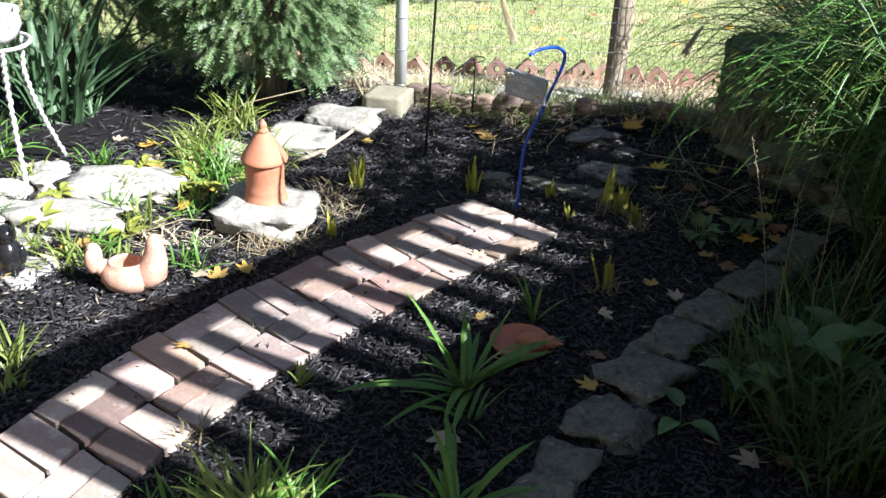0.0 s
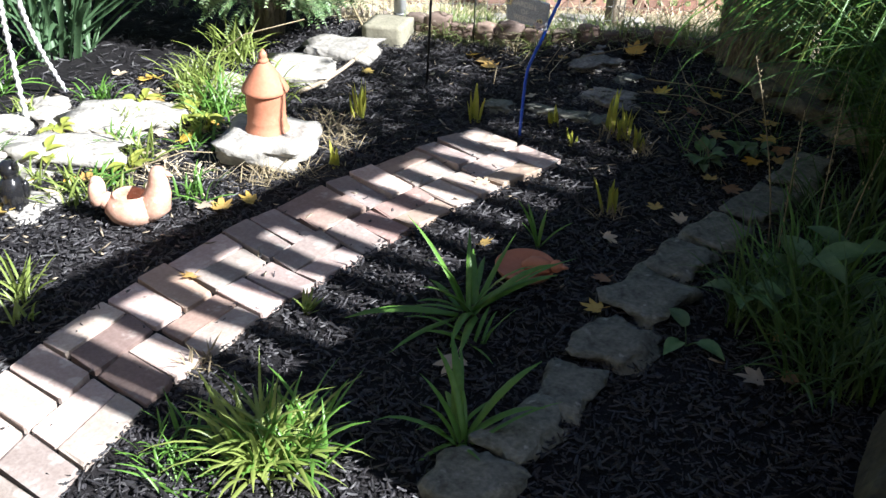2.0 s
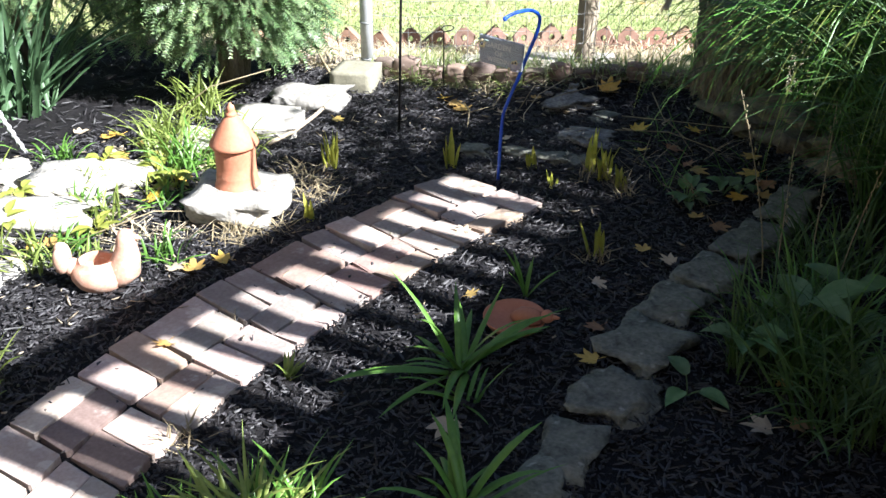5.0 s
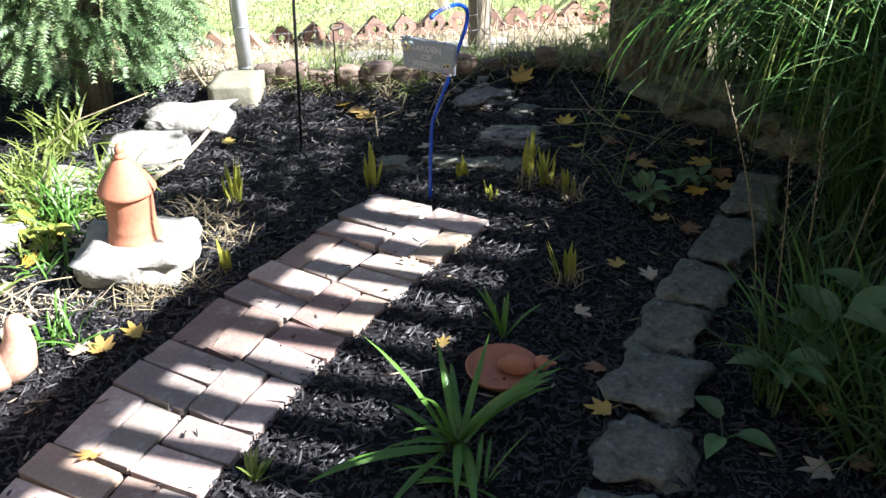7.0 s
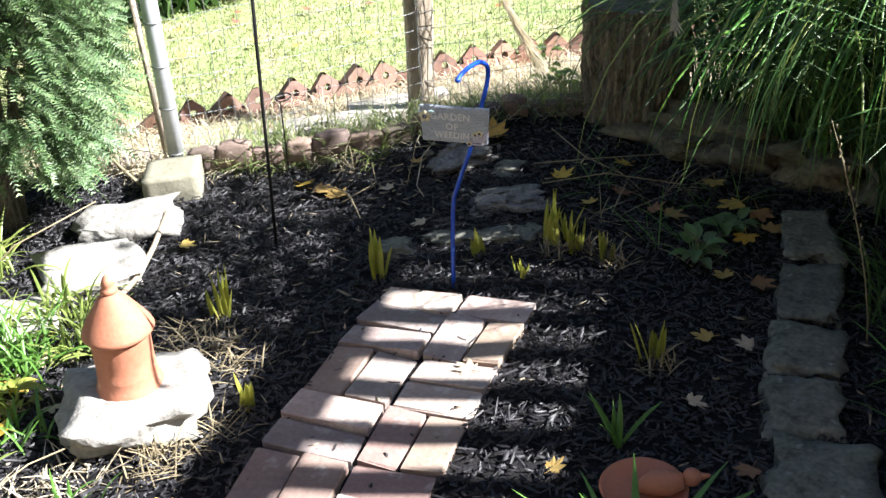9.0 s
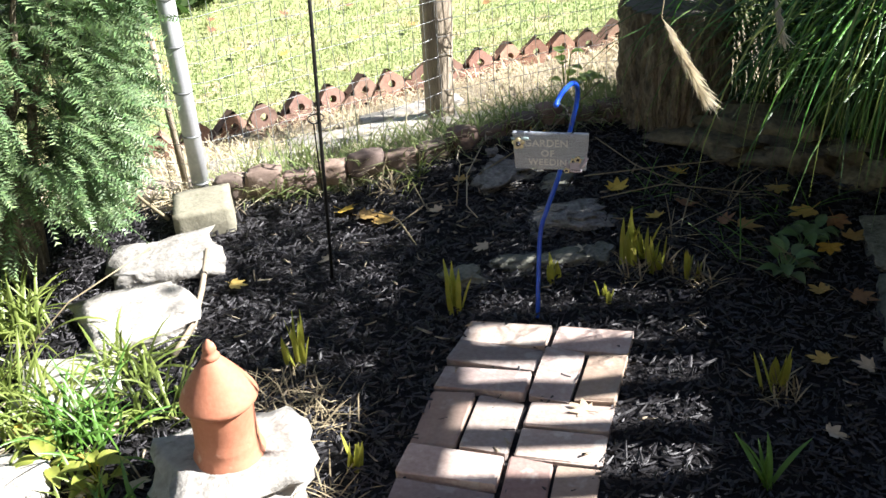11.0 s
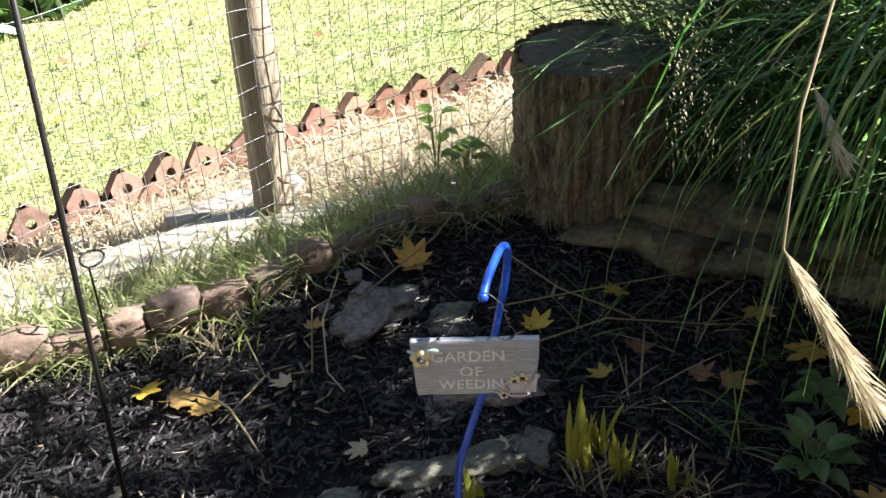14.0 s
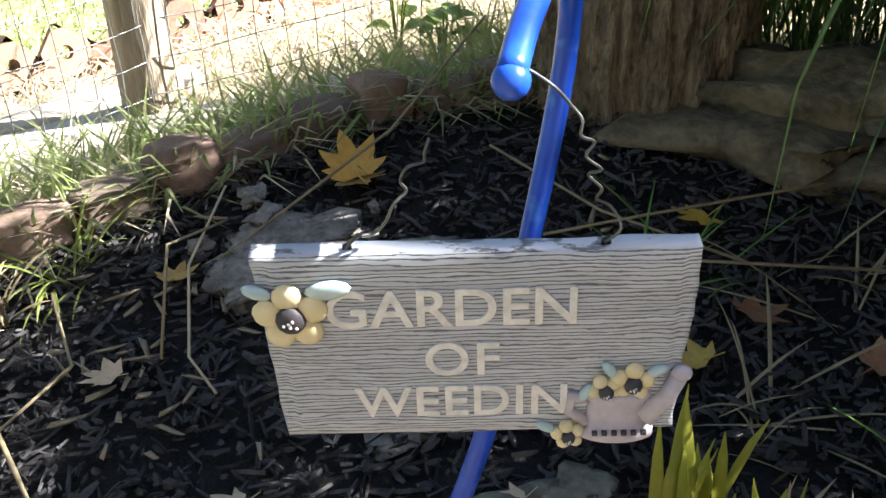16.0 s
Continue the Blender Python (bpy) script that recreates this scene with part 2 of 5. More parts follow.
def lying(x, y, turn=0.0, up=0.0, tip=0.0):
    """A pose on the sloping ground, turned about its normal."""
    q = Vector((0, 0, 1)).rotation_difference(SLOPE).to_matrix().to_4x4()
    return Matrix.Translation(on_ground(x, y, up)) @ q @ pose(0, 0, 0, tip, 0, turn)


def frame_of(d):
    d = Vector(d).normalized()
    a = d.orthogonal().normalized()
    return a, d.cross(a)


def tube(sh, pts, radii, n=8, caps=True):
    """A tube along points."""
    pts = [Vector(p) for p in pts]
    if not isinstance(radii, (list, tuple)):
        radii = [radii] * len(pts)
    k = len(sh.v)
    a = None
    for i, p in enumerate(pts):
        d = (pts[min(i + 1, len(pts) - 1)] - pts[max(i - 1, 0)]).normalized()
        if a is None:
            a = d.orthogonal().normalized()
        a = (a - d * a.dot(d)).normalized()
        b = d.cross(a)
        for j in range(n):
            w = 2 * math.pi * j / n
            sh.v.append(tuple(p + radii[i] * (math.cos(w) * a + math.sin(w) * b)))
    for i in range(len(pts) - 1):
        for j in range(n):
            sh.f.append((k + i * n + j, k + i * n + (j + 1) % n, k + (i + 1) * n + (j + 1) % n, k + (i + 1) * n + j))
    if caps:
        sh.f.append(tuple(k + j for j in reversed(range(n))))
        sh.f.append(tuple(k + (len(pts) - 1) * n + j for j in range(n)))


def lathe(sh, profile, n=32, at=(0, 0, 0), wob=0.0, squash=(1, 1)):
    """A turned body from (radius, height) pairs."""
    k = len(sh.v)
    for r, z in profile:
        for j in range(n):
            w = 2 * math.pi * j / n
            s = 1 + wob * noise.noise((math.cos(w) * 1.5 + at[0], math.sin(w) * 1.5, z * 9))
            sh.v.append((at[0] + squash[0] * r * s * math.cos(w), at[1] + squash[1] * r * s * math.sin(w), at[2] + z))
    for i in range(len(profile) - 1):
        for j in range(n):
            sh.f.append((k + i * n + j, k + i * n + (j + 1) % n, k + (i + 1) * n + (j + 1) % n, k + (i + 1) * n + j))
    sh.f.append(tuple(k + j for j in reversed(range(n))))
    sh.f.append(tuple(k + (len(profile) - 1) * n + j for j in range(n)))


def ball(sh, c, r, n=10, m=7):
    """An ellipsoid."""
    r = r if isinstance(r, (tuple, list)) else (r, r, r)
    k = len(sh.v)
    for i in range(m + 1):
        th = math.pi * i / m
        for j in range(n):
            w = 2 * math.pi * j / n
            sh.v.append((c[0] + r[0] * math.sin(th) * math.cos(w), c[1] + r[1] * math.sin(th) * math.sin(w), c[2] - r[2] * math.cos(th)))
    for i in range(m):
        for j in range(n):
            sh.f.append((k + i * n + j, k + i * n + (j + 1) % n, k + (i + 1) * n + (j + 1) % n, k + (i + 1) * n + j))


def box(sh, lo, hi, cut=0.004):
    """A box with bevelled edges."""
    bm = bmesh.new()
    bmesh.ops.create_cube(bm, size=1)
    c = [(a + b) / 2 for a, b in zip(lo, hi)]
    s = [b - a for a, b in zip(lo, hi)]
    for v in bm.verts:
        v.co = Vector([c[i] + v.co[i] * s[i] for i in range(3)])
    if cut:
        bmesh.ops.bevel(bm, geom=bm.edges[:], offset=cut, segments=1, affect="EDGES")
    bm.verts.index_update()
    sh.add([v.co for v in bm.verts], [[v.index for v in f.verts] for f in bm.faces])
    bm.free()


def rock(sh, size, seed, rough=0.18, sub=4, worn=0.42):
    """An uneven stone with a worn, rather flat top, its base at z = 0."""
    bm = bmesh.new()
    bmesh.ops.create_cube(bm, size=1)
    bmesh.ops.subdivide_edges(bm, edges=bm.edges[:], cuts=sub + 2, use_grid_fill=True)
    off = Vector((seed * 3.7, seed * 1.3, seed * 2.1))
    for v in bm.verts:
        p = v.co * 2
        m = max(abs(p.x), abs(p.y), abs(p.z))
        r = p.length
        p = p * (1 - worn * (1 - m / r))
        d = 1 + rough * noise.noise(p * 1.1 + off) * 1.6 + rough * 0.5 * noise.noise(p * 3.1 + off) + rough * 0.35 * noise.noise(p * 7 + off)
        p = Vector((p.x * d, p.y * d, p.z * (1 + rough * 0.8 * noise.noise(p * 2 + off))))
        v.co = Vector((p.x * size[0] / 2, p.y * size[1] / 2, (p.z + 1) * size[2] / 2))
    bm.verts.index_update()
    sh.add([v.co for v in bm.verts], [[v.index for v in f.verts] for f in bm.faces])
    bm.free()


def blade(sh, root, az, length, width, lean, droop, segs=6, fold=0.25, taper=0.8, twist=0.0):
    """A folded leaf blade that rises from root and arches over. lean, droop: radians."""
    p = Vector(root)
    h = Vector((math.cos(az), math.sin(az), 0))
    side = Vector((-math.sin(az), math.cos(az), 0))
    k = len(sh.v)
    step = length / segs
    for i in range(segs + 1):
        t = i / segs
        a = lean + droop * t ** 1.6
        d = h * math.sin(a) + Vector((0, 0, math.cos(a)))
        up = d.cross(side)
        w = width * (0.75 + 0.6 * t) * (1 - t ** 3) if taper >= 0.8 else width * (1 - taper * t)
        w = max(w, width * 0.06)
        s2 = side * math.cos(twist * t) + up * math.sin(twist * t)
        u2 = d.cross(s2)
        sh.v += [tuple(p - s2 * w / 2 - u2 * fold * w), tuple(p), tuple(p + s2 * w / 2 - u2 * fold * w)]
        p = p + d * step
    for i in range(segs):
        q = k + 3 * i
        sh.f += [(q, q + 1, q + 4, q + 3), (q + 1, q + 2, q + 5, q + 4)]


def tuft(name, x, y, n, length, width, mat, label, category="plant", spread=0.05, lean=(0.1, 0.8), droop=(0.3, 1.4), seed=1, group="", segs=6, taper=0.8, up=0.0, facing=None, tagname="leaves"):
    """A clump of leaf blades; the blades are countable parts when few, one tangle when many."""
    rnd = random.Random(seed)
    ob = thing(name, on_ground(x, y, up - 0.004), label=label, category=category, group=group)
    many = n > 125
    sh = Shape()
    for i in range(n):
        if not many:
            sh = Shape()
        az = rnd.uniform(0, 6.283) if facing is None else rnd.gauss(facing[0], facing[1])
        r = spread * math.sqrt(rnd.random())
        w = rnd.uniform(0, 6.283)
        blade(sh, (r * math.cos(w), r * math.sin(w), GX * r * math.cos(w) + GY * r * math.sin(w)), az, length * rnd.uniform(0.55, 1.1), width * rnd.uniform(0.7, 1.15),
              rnd.uniform(*lean), rnd.uniform(*droop), segs, taper=taper, twist=rnd.uniform(-0.6, 0.6))
        if not many:
            part("blade", sh, mat, ob)
    if many:
        part(tagname, sh, mat, ob, kind="stuff")
    return ob

# ---- ground ----


sh = Shape()
axis = sorted({round(math.copysign((1.12 ** i) - 1, s), 4) for i in range(0, 62) for s in (1, -1)})
for yy in axis:
    for xx in axis:
        near = min(1, 9 / max(math.hypot(xx, yy), 1))
        under = 0.12 if -2.9 < xx < 2.9 and -3.6 < yy + 1.5 < back_edge(xx) - 0.1 else 0.025
        sh.v.append((xx, yy + 1.5, ground_z(xx * near, (yy + 1.5) * near) - under + 0.02 * noise.noise((xx, yy, 0))))
n = len(axis)
sh.f = [(j * n + i, j * n + i + 1, (j + 1) * n + i + 1, (j + 1) * n + i) for j in range(n - 1) for i in range(n - 1)]
tagged(part("ground", sh, LAWN), label="sunlit lawn with short green and straw-coloured grass", kind="structure")

sh = Shape()
nx, ny, x0, y0, st = 230, 232, -3.0, -3.7, 0.026
index = {}
for j in range(ny):
    for i in range(nx):
        xx, yy = x0 + st * i, y0 + st * j
        if yy < back_edge(xx) + 0.03:
            index[i, j] = len(sh.v)
            sh.v.append((xx, yy, ground_z(xx, yy) + 0.009 * noise.noise((xx * 5, yy * 5, 3)) + 0.006 * noise.noise((xx * 17, yy * 17, 1)) + 0.005 * noise.noise((xx * 40, yy * 40, 7)) - 0.006))
for (i, j) in list(index):
    q = ((i, j), (i + 1, j), (i + 1, j + 1), (i, j + 1))
    if all(c in index for c in q):
        sh.f.append(tuple(index[c] for c in q))
tagged(part("mulch_bed", sh, MULCH), label="planting bed covered with black shredded bark mulch", kind="structure")


def path_centre(s):
    """The middle joint of the path, counted in pairs of bricks from its far end."""
    return Vector((0.222 + 0.0046 * (s - 3.2) ** 2 + 0.0007 * max(0, s - 4.5) ** 3, -0.005 - 0.214 * s - 0.0016 * s * s))


def on_path(x, y):
    """Whether a place lies on the bricks."""
    s = (math.sqrt(0.214 ** 2 - 4 * 0.0016 * min(0, y + 0.005)) - 0.214) / 0.0032 if y < 0 else -y / 0.214
    if not -0.5 < s < 12:
        return False
    c = path_centre(s).x
    return c - 0.243 < x < c + 0.205 + 0.012 * math.sin(y * 31)


def mulch_chips(count, seed, xr, yr, size):
    """Loose shreds of bark, lying every way."""
    r = np.random.RandomState(seed)
    x, y = r.uniform(*xr, count), r.uniform(*yr, count)
    keep = np.array([yy < back_edge(xx) - 0.01 for xx, yy in zip(x, y)])
    keep &= ~np.array([on_path(a, b) and r.random_sample() > 0.04 for a, b in zip(x, y)])
    x, y = x[keep], y[keep]
    m = len(x)
    ln, wd, th = r.uniform(0.3, 1, m) ** 1.5 * size, 0.0028 + 0.009 * r.random_sample(m) ** 1.8, r.uniform(0.0012, 0.0045, m)
    az, tilt = r.uniform(0, 6.283, m), r.normal(0, 0.3, m)
    d = np.stack([np.cos(az) * np.cos(tilt), np.sin(az) * np.cos(tilt), np.sin(tilt) + GX * np.cos(az) + GY * np.sin(az)], 1)
    s = np.stack([-np.sin(az), np.cos(az), r.normal(0, 0.35, m)], 1)
    c = np.stack([x, y, np.array([ground_z(a, b) for a, b in zip(x, y)]) + r.uniform(0.0, 0.012, m)], 1)
    up = np.cross(d, s)
    up /= np.linalg.norm(up, axis=1, keepdims=True)
    bend = r.normal(0, 0.12, m)
    ring = []
    for t, w in ((-0.5, 0.6), (0.05, 1.0), (0.5, 0.45)):
        mid = c + d * (ln * t)[:, None] + up * (bend * ln * (0.25 - t * t))[:, None]
        ring += [mid - s * (wd * w / 2)[:, None], mid + up * th[:, None], mid + s * (wd * w / 2)[:, None]]
    v = np.stack(ring, 1).reshape(-1, 3)
    base = np.array([(0, 1, 4, 3), (1, 2, 5, 4), (3, 4, 7, 6), (4, 5, 8, 7)])
    f = (base[None] + 9 * np.arange(m)[:, None, None]).reshape(-1, 4)
    me = bpy.data.meshes.new("mulch_chips")
    me.from_pydata(v.tolist(), [], f.tolist())
    me.materials.append(CHIP)
    me.polygons.foreach_set("use_smooth", [False] * len(me.polygons))
    tagged(new("mulch_chips", me), label="loose black shreds of bark mulch", category="mulch", kind="stuff")


mulch_chips(74000, 3, (-1.5, 2.35), (-2.4, 1.7), 0.037)
mulch_chips(12000, 4, (-2.6, 2.4), (-3.0, 1.3), 0.07)


# ---- brick path: basket weave, gently curved ----
def path_node(a, s):
    cross = Vector((0.248, -0.024 + 0.0055 * max(0, s - 2)))
    return path_centre(s) + cross * ((a - 1) if a <= 1 else 0.88 * (a - 1))


def brick_mesh(seed):
    bm = bmesh.new()
    bmesh.ops.create_cube(bm, size=1)
    bmesh.ops.bevel(bm, geom=bm.edges[:], offset=0.035, segments=1, affect="EDGES")
    r = random.Random(seed)
    for v in bm.verts:
        v.co += Vector((r.uniform(-0.012, 0.012), r.uniform(-0.02, 0.02), r.uniform(-0.05, 0.05)))
    me = bpy.data.meshes.new("brick")
    bm.to_mesh(me)
    bm.free()
    me.materials.append(BRICK)
    return me


BRICKS = [brick_mesh(i) for i in range(7)]
brick_path = tagged(new("brick_path"), label="path of old red bricks in basket weave, let into mulch", kind="structure")
rnd = random.Random(5)


def lay_brick(corners, lengthwise, mat=None):
    """One brick in the middle of four corners of the pattern."""
    a, b, c, d = corners           # left far, right far, right near, left near
    mid = (a + b + c + d) / 4
    tpl = BRICKS[rnd.randrange(7)]
    gap = 0.0055
    quad = [c + (mid - c).normalized() * gap * 1.6 for c in corners]
    shift, up, lean, roll = Vector((rnd.uniform(-0.003, 0.003), rnd.uniform(-0.003, 0.003))), rnd.uniform(-0.004, 0.004), rnd.uniform(-0.007, 0.007), rnd.uniform(-0.005, 0.005)
    me = tpl.copy()
    if mat:
        me.materials[0] = mat
    for v in me.vertices:
        p, q = (v.co.x, v.co.y) if lengthwise else (v.co.y, v.co.x)
        far, near = quad[0].lerp(quad[1], p + 0.5), quad[3].lerp(quad[2], p + 0.5)
        w = near.lerp(far, q + 0.5) + shift - mid
        v.co = Vector((w.x, w.y, GX * w.x + GY * w.y + v.co.z * 0.058 + lean * p * 2 + roll * q * 2))
    me.flip_normals() if not lengthwise else None
    ob = new("brick", me)
    ob.parent = brick_path
    ob.matrix_basis = pose(*on_ground(mid.x, mid.y, -0.016 + up))


# bricks of a stronger colour: half of the path, pair, piece
COLOURED = {(0, 1, 0): ORANGEBRICK, (0, 3, 0): REDBRICK, (0, 3, 1): REDBRICK, (1, 2, 0): REDBRICK, (1, 2, 1): ORANGEBRICK, (1, 3, 0): REDBRICK, (0, 6, 0): ORANGEBRICK, (1, 6, 0): REDBRICK, (0, 7, 1): REDBRICK, (1, 0, 1): ORANGEBRICK, (1, 7, 1): REDBRICK, (0, 9, 0): ORANGEBRICK}


def lay_block(a0, s0, s1, lengthwise, pieces=2):
    for i in range(pieces):
        f0, f1 = i / pieces, (i + 1) / pieces
        mat = COLOURED.get((a0, int(s0), i)) if s0 >= 0 else None
        if lengthwise:
            sa, sb = s0 + (s1 - s0) * f0, s0 + (s1 - s0) * f1
            lay_brick((path_node(a0, sa), path_node(a0 + 1, sa), path_node(a0 + 1, sb), path_node(a0, sb)), True, mat)
        else:
            aa, ab = a0 + f0, a0 + f1
            lay_brick((path_node(aa, s0), path_node(ab, s0), path_node(ab, s1), path_node(aa, s1)), False, mat)


for a0 in (0, 1):
    lay_block(a0, -0.47, 0, True, 1)
for k in range(0, 12):
    lay_block(0, k, k + 1, k % 2 == 0)
    lay_block(1, k, k + 1, k % 2 == 1)


# ---- edging and stones ----
def stone(name, x, y, size, turn, seed, mat, label, up=-0.02, rough=0.16, group="", category="stone", worn=0.42):
    s = Shape()
    rock(s, size, seed, rough, worn=worn)
    ob = part(name, s, mat)
    ob.matrix_basis = lying(x, y, turn, up)
    return tagged(ob, label=label, category=category, group=group)


for i, (x, y, w, d, a) in enumerate(((1.20, 0.56, 0.17, 0.33, 3), (1.205, 0.23, 0.17, 0.32, 0), (1.20, -0.055, 0.18, 0.24, -3), (1.195, -0.285, 0.175, 0.23, 4), (1.225, -0.535, 0.215, 0.24, -8), (1.285, -0.80, 0.215, 0.25, 8), (1.32, -1.06, 0.15, 0.22, 14), (1.345, -1.26, 0.145, 0.24, -4), (1.36, -1.49, 0.19, 0.22, 6))):
    stone("edging_stone", x, y, (w * 0.94, d * 0.9, 0.085), a, 20 + i, GREYSTONE, "flat grey limestone edging slab sunk in mulch", -0.05, 0.34, "edging stones beside the bed", worn=0.22)
stone("cast_block", -0.965, 0.68, (0.20, 0.19, 0.13), 24, 2, CAST, "square weathered concrete block at the bed's corner", -0.035, 0.035, worn=0.1)
for i, (x, y, w, d, h, a) in enumerate(((-0.985, 0.40, 0.31, 0.25, 0.105, 24), (-0.93, 0.07, 0.32, 0.30, 0.10, 36), (-0.99, -0.24, 0.26, 0.24, 0.09, 30))):
    stone("border_slab", x, y, (w, d, h), a, 31 + i, LIME, "flat pale limestone slab bordering the mulch bed", -0.055, 0.24, "pale border slabs", worn=0.12)
for i, (x, y, w, d, h, a) in enumerate(((-1.03, -0.77, 0.44, 0.24, 0.10, 38), (-0.90, -1.06, 0.42, 0.2, 0.10, 30), (-0.68, -1.43, 0.24, 0.22, 0.06, 10), (-1.26, -0.97, 0.14, 0.12, 0.1, 10), (-1.36, -0.90, 0.15, 0.12, 0.1, 40), (-1.30, -1.10, 0.16, 0.13, 0.1, 60), (-1.16, -1.23, 0.2, 0.16, 0.09, 20), (-0.93, -1.36, 0.24, 0.2, 0.07, 15))):
    stone("border_slab", x, y, (w, d, h), a, 41 + i, LIME, "sun-bleached pale limestone slab among green leaves", -0.045, 0.34, "pale border slabs", worn=0.3)
for i, (x, y, w, d, h, a) in enumerate(((0.255, 0.73, 0.23, 0.19, 0.035, 15), (0.01, 1.01, 0.20, 0.15, 0.05, 30), (0.19, 0.98, 0.12, 0.1, 0.03, 5), (-0.015, 0.345, 0.11, 0.09, 0.045, 20), (0.145, 0.442, 0.16, 0.07, 0.035, 8), (0.27, 0.475, 0.17, 0.08, 0.035, 12), (0.37, 0.50, 0.10, 0.07, 0.03, 70))):
    stone("flat_stone", x, y, (w, d, h), a, 60 + i, RUBBLE if i < 2 else GREYSTONE, "low grey stone half sunk in the mulch", -0.014, 0.45)
rnd = random.Random(44)
for i in range(16):
    cx, cy = ((0.0, 1.04), (0.25, 0.69))[i % 2]
    q = rnd.uniform(0.02, 0.055)
    stone("stone_fragment", cx + rnd.gauss(0, 0.06), cy + rnd.gauss(0, 0.05), (q, q * rnd.uniform(0.6, 1), q * 0.5), rnd.uniform(0, 180), 300 + i, RUBBLE, "crumbled pale stone fragment on the mulch", 0.006, 0.5, "crumbled stone fragments")
# the boulder at x > 2 gets the rock colour darkened for shade
for i, (x, y, w, d, h, a) in enumerate(((0.72, 1.27, 0.34, 0.2, 0.11, -30), (0.98, 1.15, 0.36, 0.24, 0.12, -22), (0.86, 1.30, 0.40, 0.2, 0.17, -25), (1.24, 1.05, 0.34, 0.24, 0.14, -18), (1.47, 0.97, 0.3, 0.26, 0.16, 10), (2.17, -0.95, 0.24, 0.62, 0.26, 12))):
    stone("boulder", x, y, (w, d, h), a, 80 + i, SHADEROCK if x > 2 else BROWNROCK, "brown layered rock at the foot of the stump", -0.04, 0.6, "rocks behind the bed", "rock", 0.45)
x = -0.93
i = 0
while x < 0.40:
    y = back_edge(x) + 0.02
    slope = math.degrees(math.atan2(back_edge(x + 0.05) - back_edge(x - 0.05), 0.1))
    stone("edging_brick", x, y, (0.12 + 0.02 * math.sin(i * 1.7), 0.075, 0.085 + 0.02 * math.sin(i * 2.1)), slope + 6 * math.sin(i * 3.3), 100 + i, EDGING, "worn scalloped brick edging stone half sunk in soil", 0.03 if x < -0.35 else 0.006, 0.22, "bed edging bricks", "brick", 0.5)
    x += 0.118 * math.cos(radians(slope))
    i += 1


def hollow_brick():
    """A brick with two round holes through it, 0.2 x 0.1 x 0.065."""
    s = Shape()
    w, d, h, r, n = 0.2, 0.1, 0.065, 0.017, 12
    for cx in (-0.05, 0.05):
        for side in (1, -1):
            k = len(s.v)
            circ = [(cx + r * math.cos(2 * math.pi * j / n), r * math.sin(2 * math.pi * j / n), side * h / 2) for j in range(n)]
            sq = []
            for j in range(n):
                c, q = math.cos(2 * math.pi * j / n), math.sin(2 * math.pi * j / n)
                m = 1 / max(abs(c), abs(q))
                sq.append((cx + c * m * 0.05, q * m * 0.05, side * h / 2))
            s.v += circ + sq
            for j in range(n):
                j2 = (j + 1) % n
                f = (k + j, k + n + j, k + n + j2, k + j2)
                s.f.append(f if side > 0 else f[::-1])
        k = len(s.v)
        for side in (1, -1):
            s.v += [(cx + r * math.cos(2 * math.pi * j / n), r * math.sin(2 * math.pi * j / n), side * h / 2) for j in range(n)]
        s.f += [(k + j, k + (j + 1) % n, k + n + (j + 1) % n, k + n + j) for j in range(n)]
    s.add([(-w / 2, -d / 2, -h / 2), (w / 2, -d / 2, -h / 2), (w / 2, d / 2, -h / 2), (-w / 2, d / 2, -h / 2), (-w / 2, -d / 2, h / 2), (w / 2, -d / 2, h / 2), (w / 2, d / 2, h / 2), (-w / 2, d / 2, h / 2)],
          [(0, 1, 5, 4), (1, 2, 6, 5), (2, 3, 7, 6), (3, 0, 4, 7)])
    return s.mesh("hollow_brick", HOLLOW, smooth=False)


HB = hollow_brick()
rnd = random.Random(8)
for i in range(24):
    x = -2.0 + 0.118 * i
    y = lawn_edge(x) + rnd.uniform(-0.02, 0.02)
    ob = tagged(new("hollow_brick", HB), label="red hollow brick set slanting as lawn edging", category="brick", group="slanting brick edging")
    ob.matrix_basis = pose(x, y, ground_z(x, y) + 0.035 + rnd.uniform(-0.012, 0.006), 0, 0, 30 + rnd.uniform(-20, 20)) @ pose(0, 0, 0, 78 + rnd.uniform(-10, 10), 0, 0) @ pose(0, 0, 0, 0, 0, 45 + rnd.uniform(-9, 9))
for i in range(5):
    x, y = -1.50 + 0.18 * i, 0.83 + 0.095 * i
    ob = new("brick", BRICKS[i])
    tagged(ob, label="red brick lying flat below the fence", category="brick", group="flat bricks below the fence")
    ob.matrix_basis = lying(x, y, 33 + rnd.uniform(-4, 4), 0.035) @ Matrix.Diagonal((0.2, 0.095, 0.06, 1))
for i, (x, y, ln, a) in enumerate(((-0.78, 1.36, 0.85, 24), (-0.08, 1.68, 0.6, 20), (-1.02, 1.16, 0.5, 30), (-0.52, 1.85, 0.45, 32), (-0.62, 1.60, 0.7, 27))):
    s = Shape()
    box(s, (-ln / 2, -0.045, -0.012), (ln / 2, 0.045, 0.028))
    ob = part("board", s, BOARD)
    ob.matrix_basis = lying(x, y, a, 0.04)
    tagged(ob, label="short weathered grey board lying below the fence", category="board", group="boards below the fence")

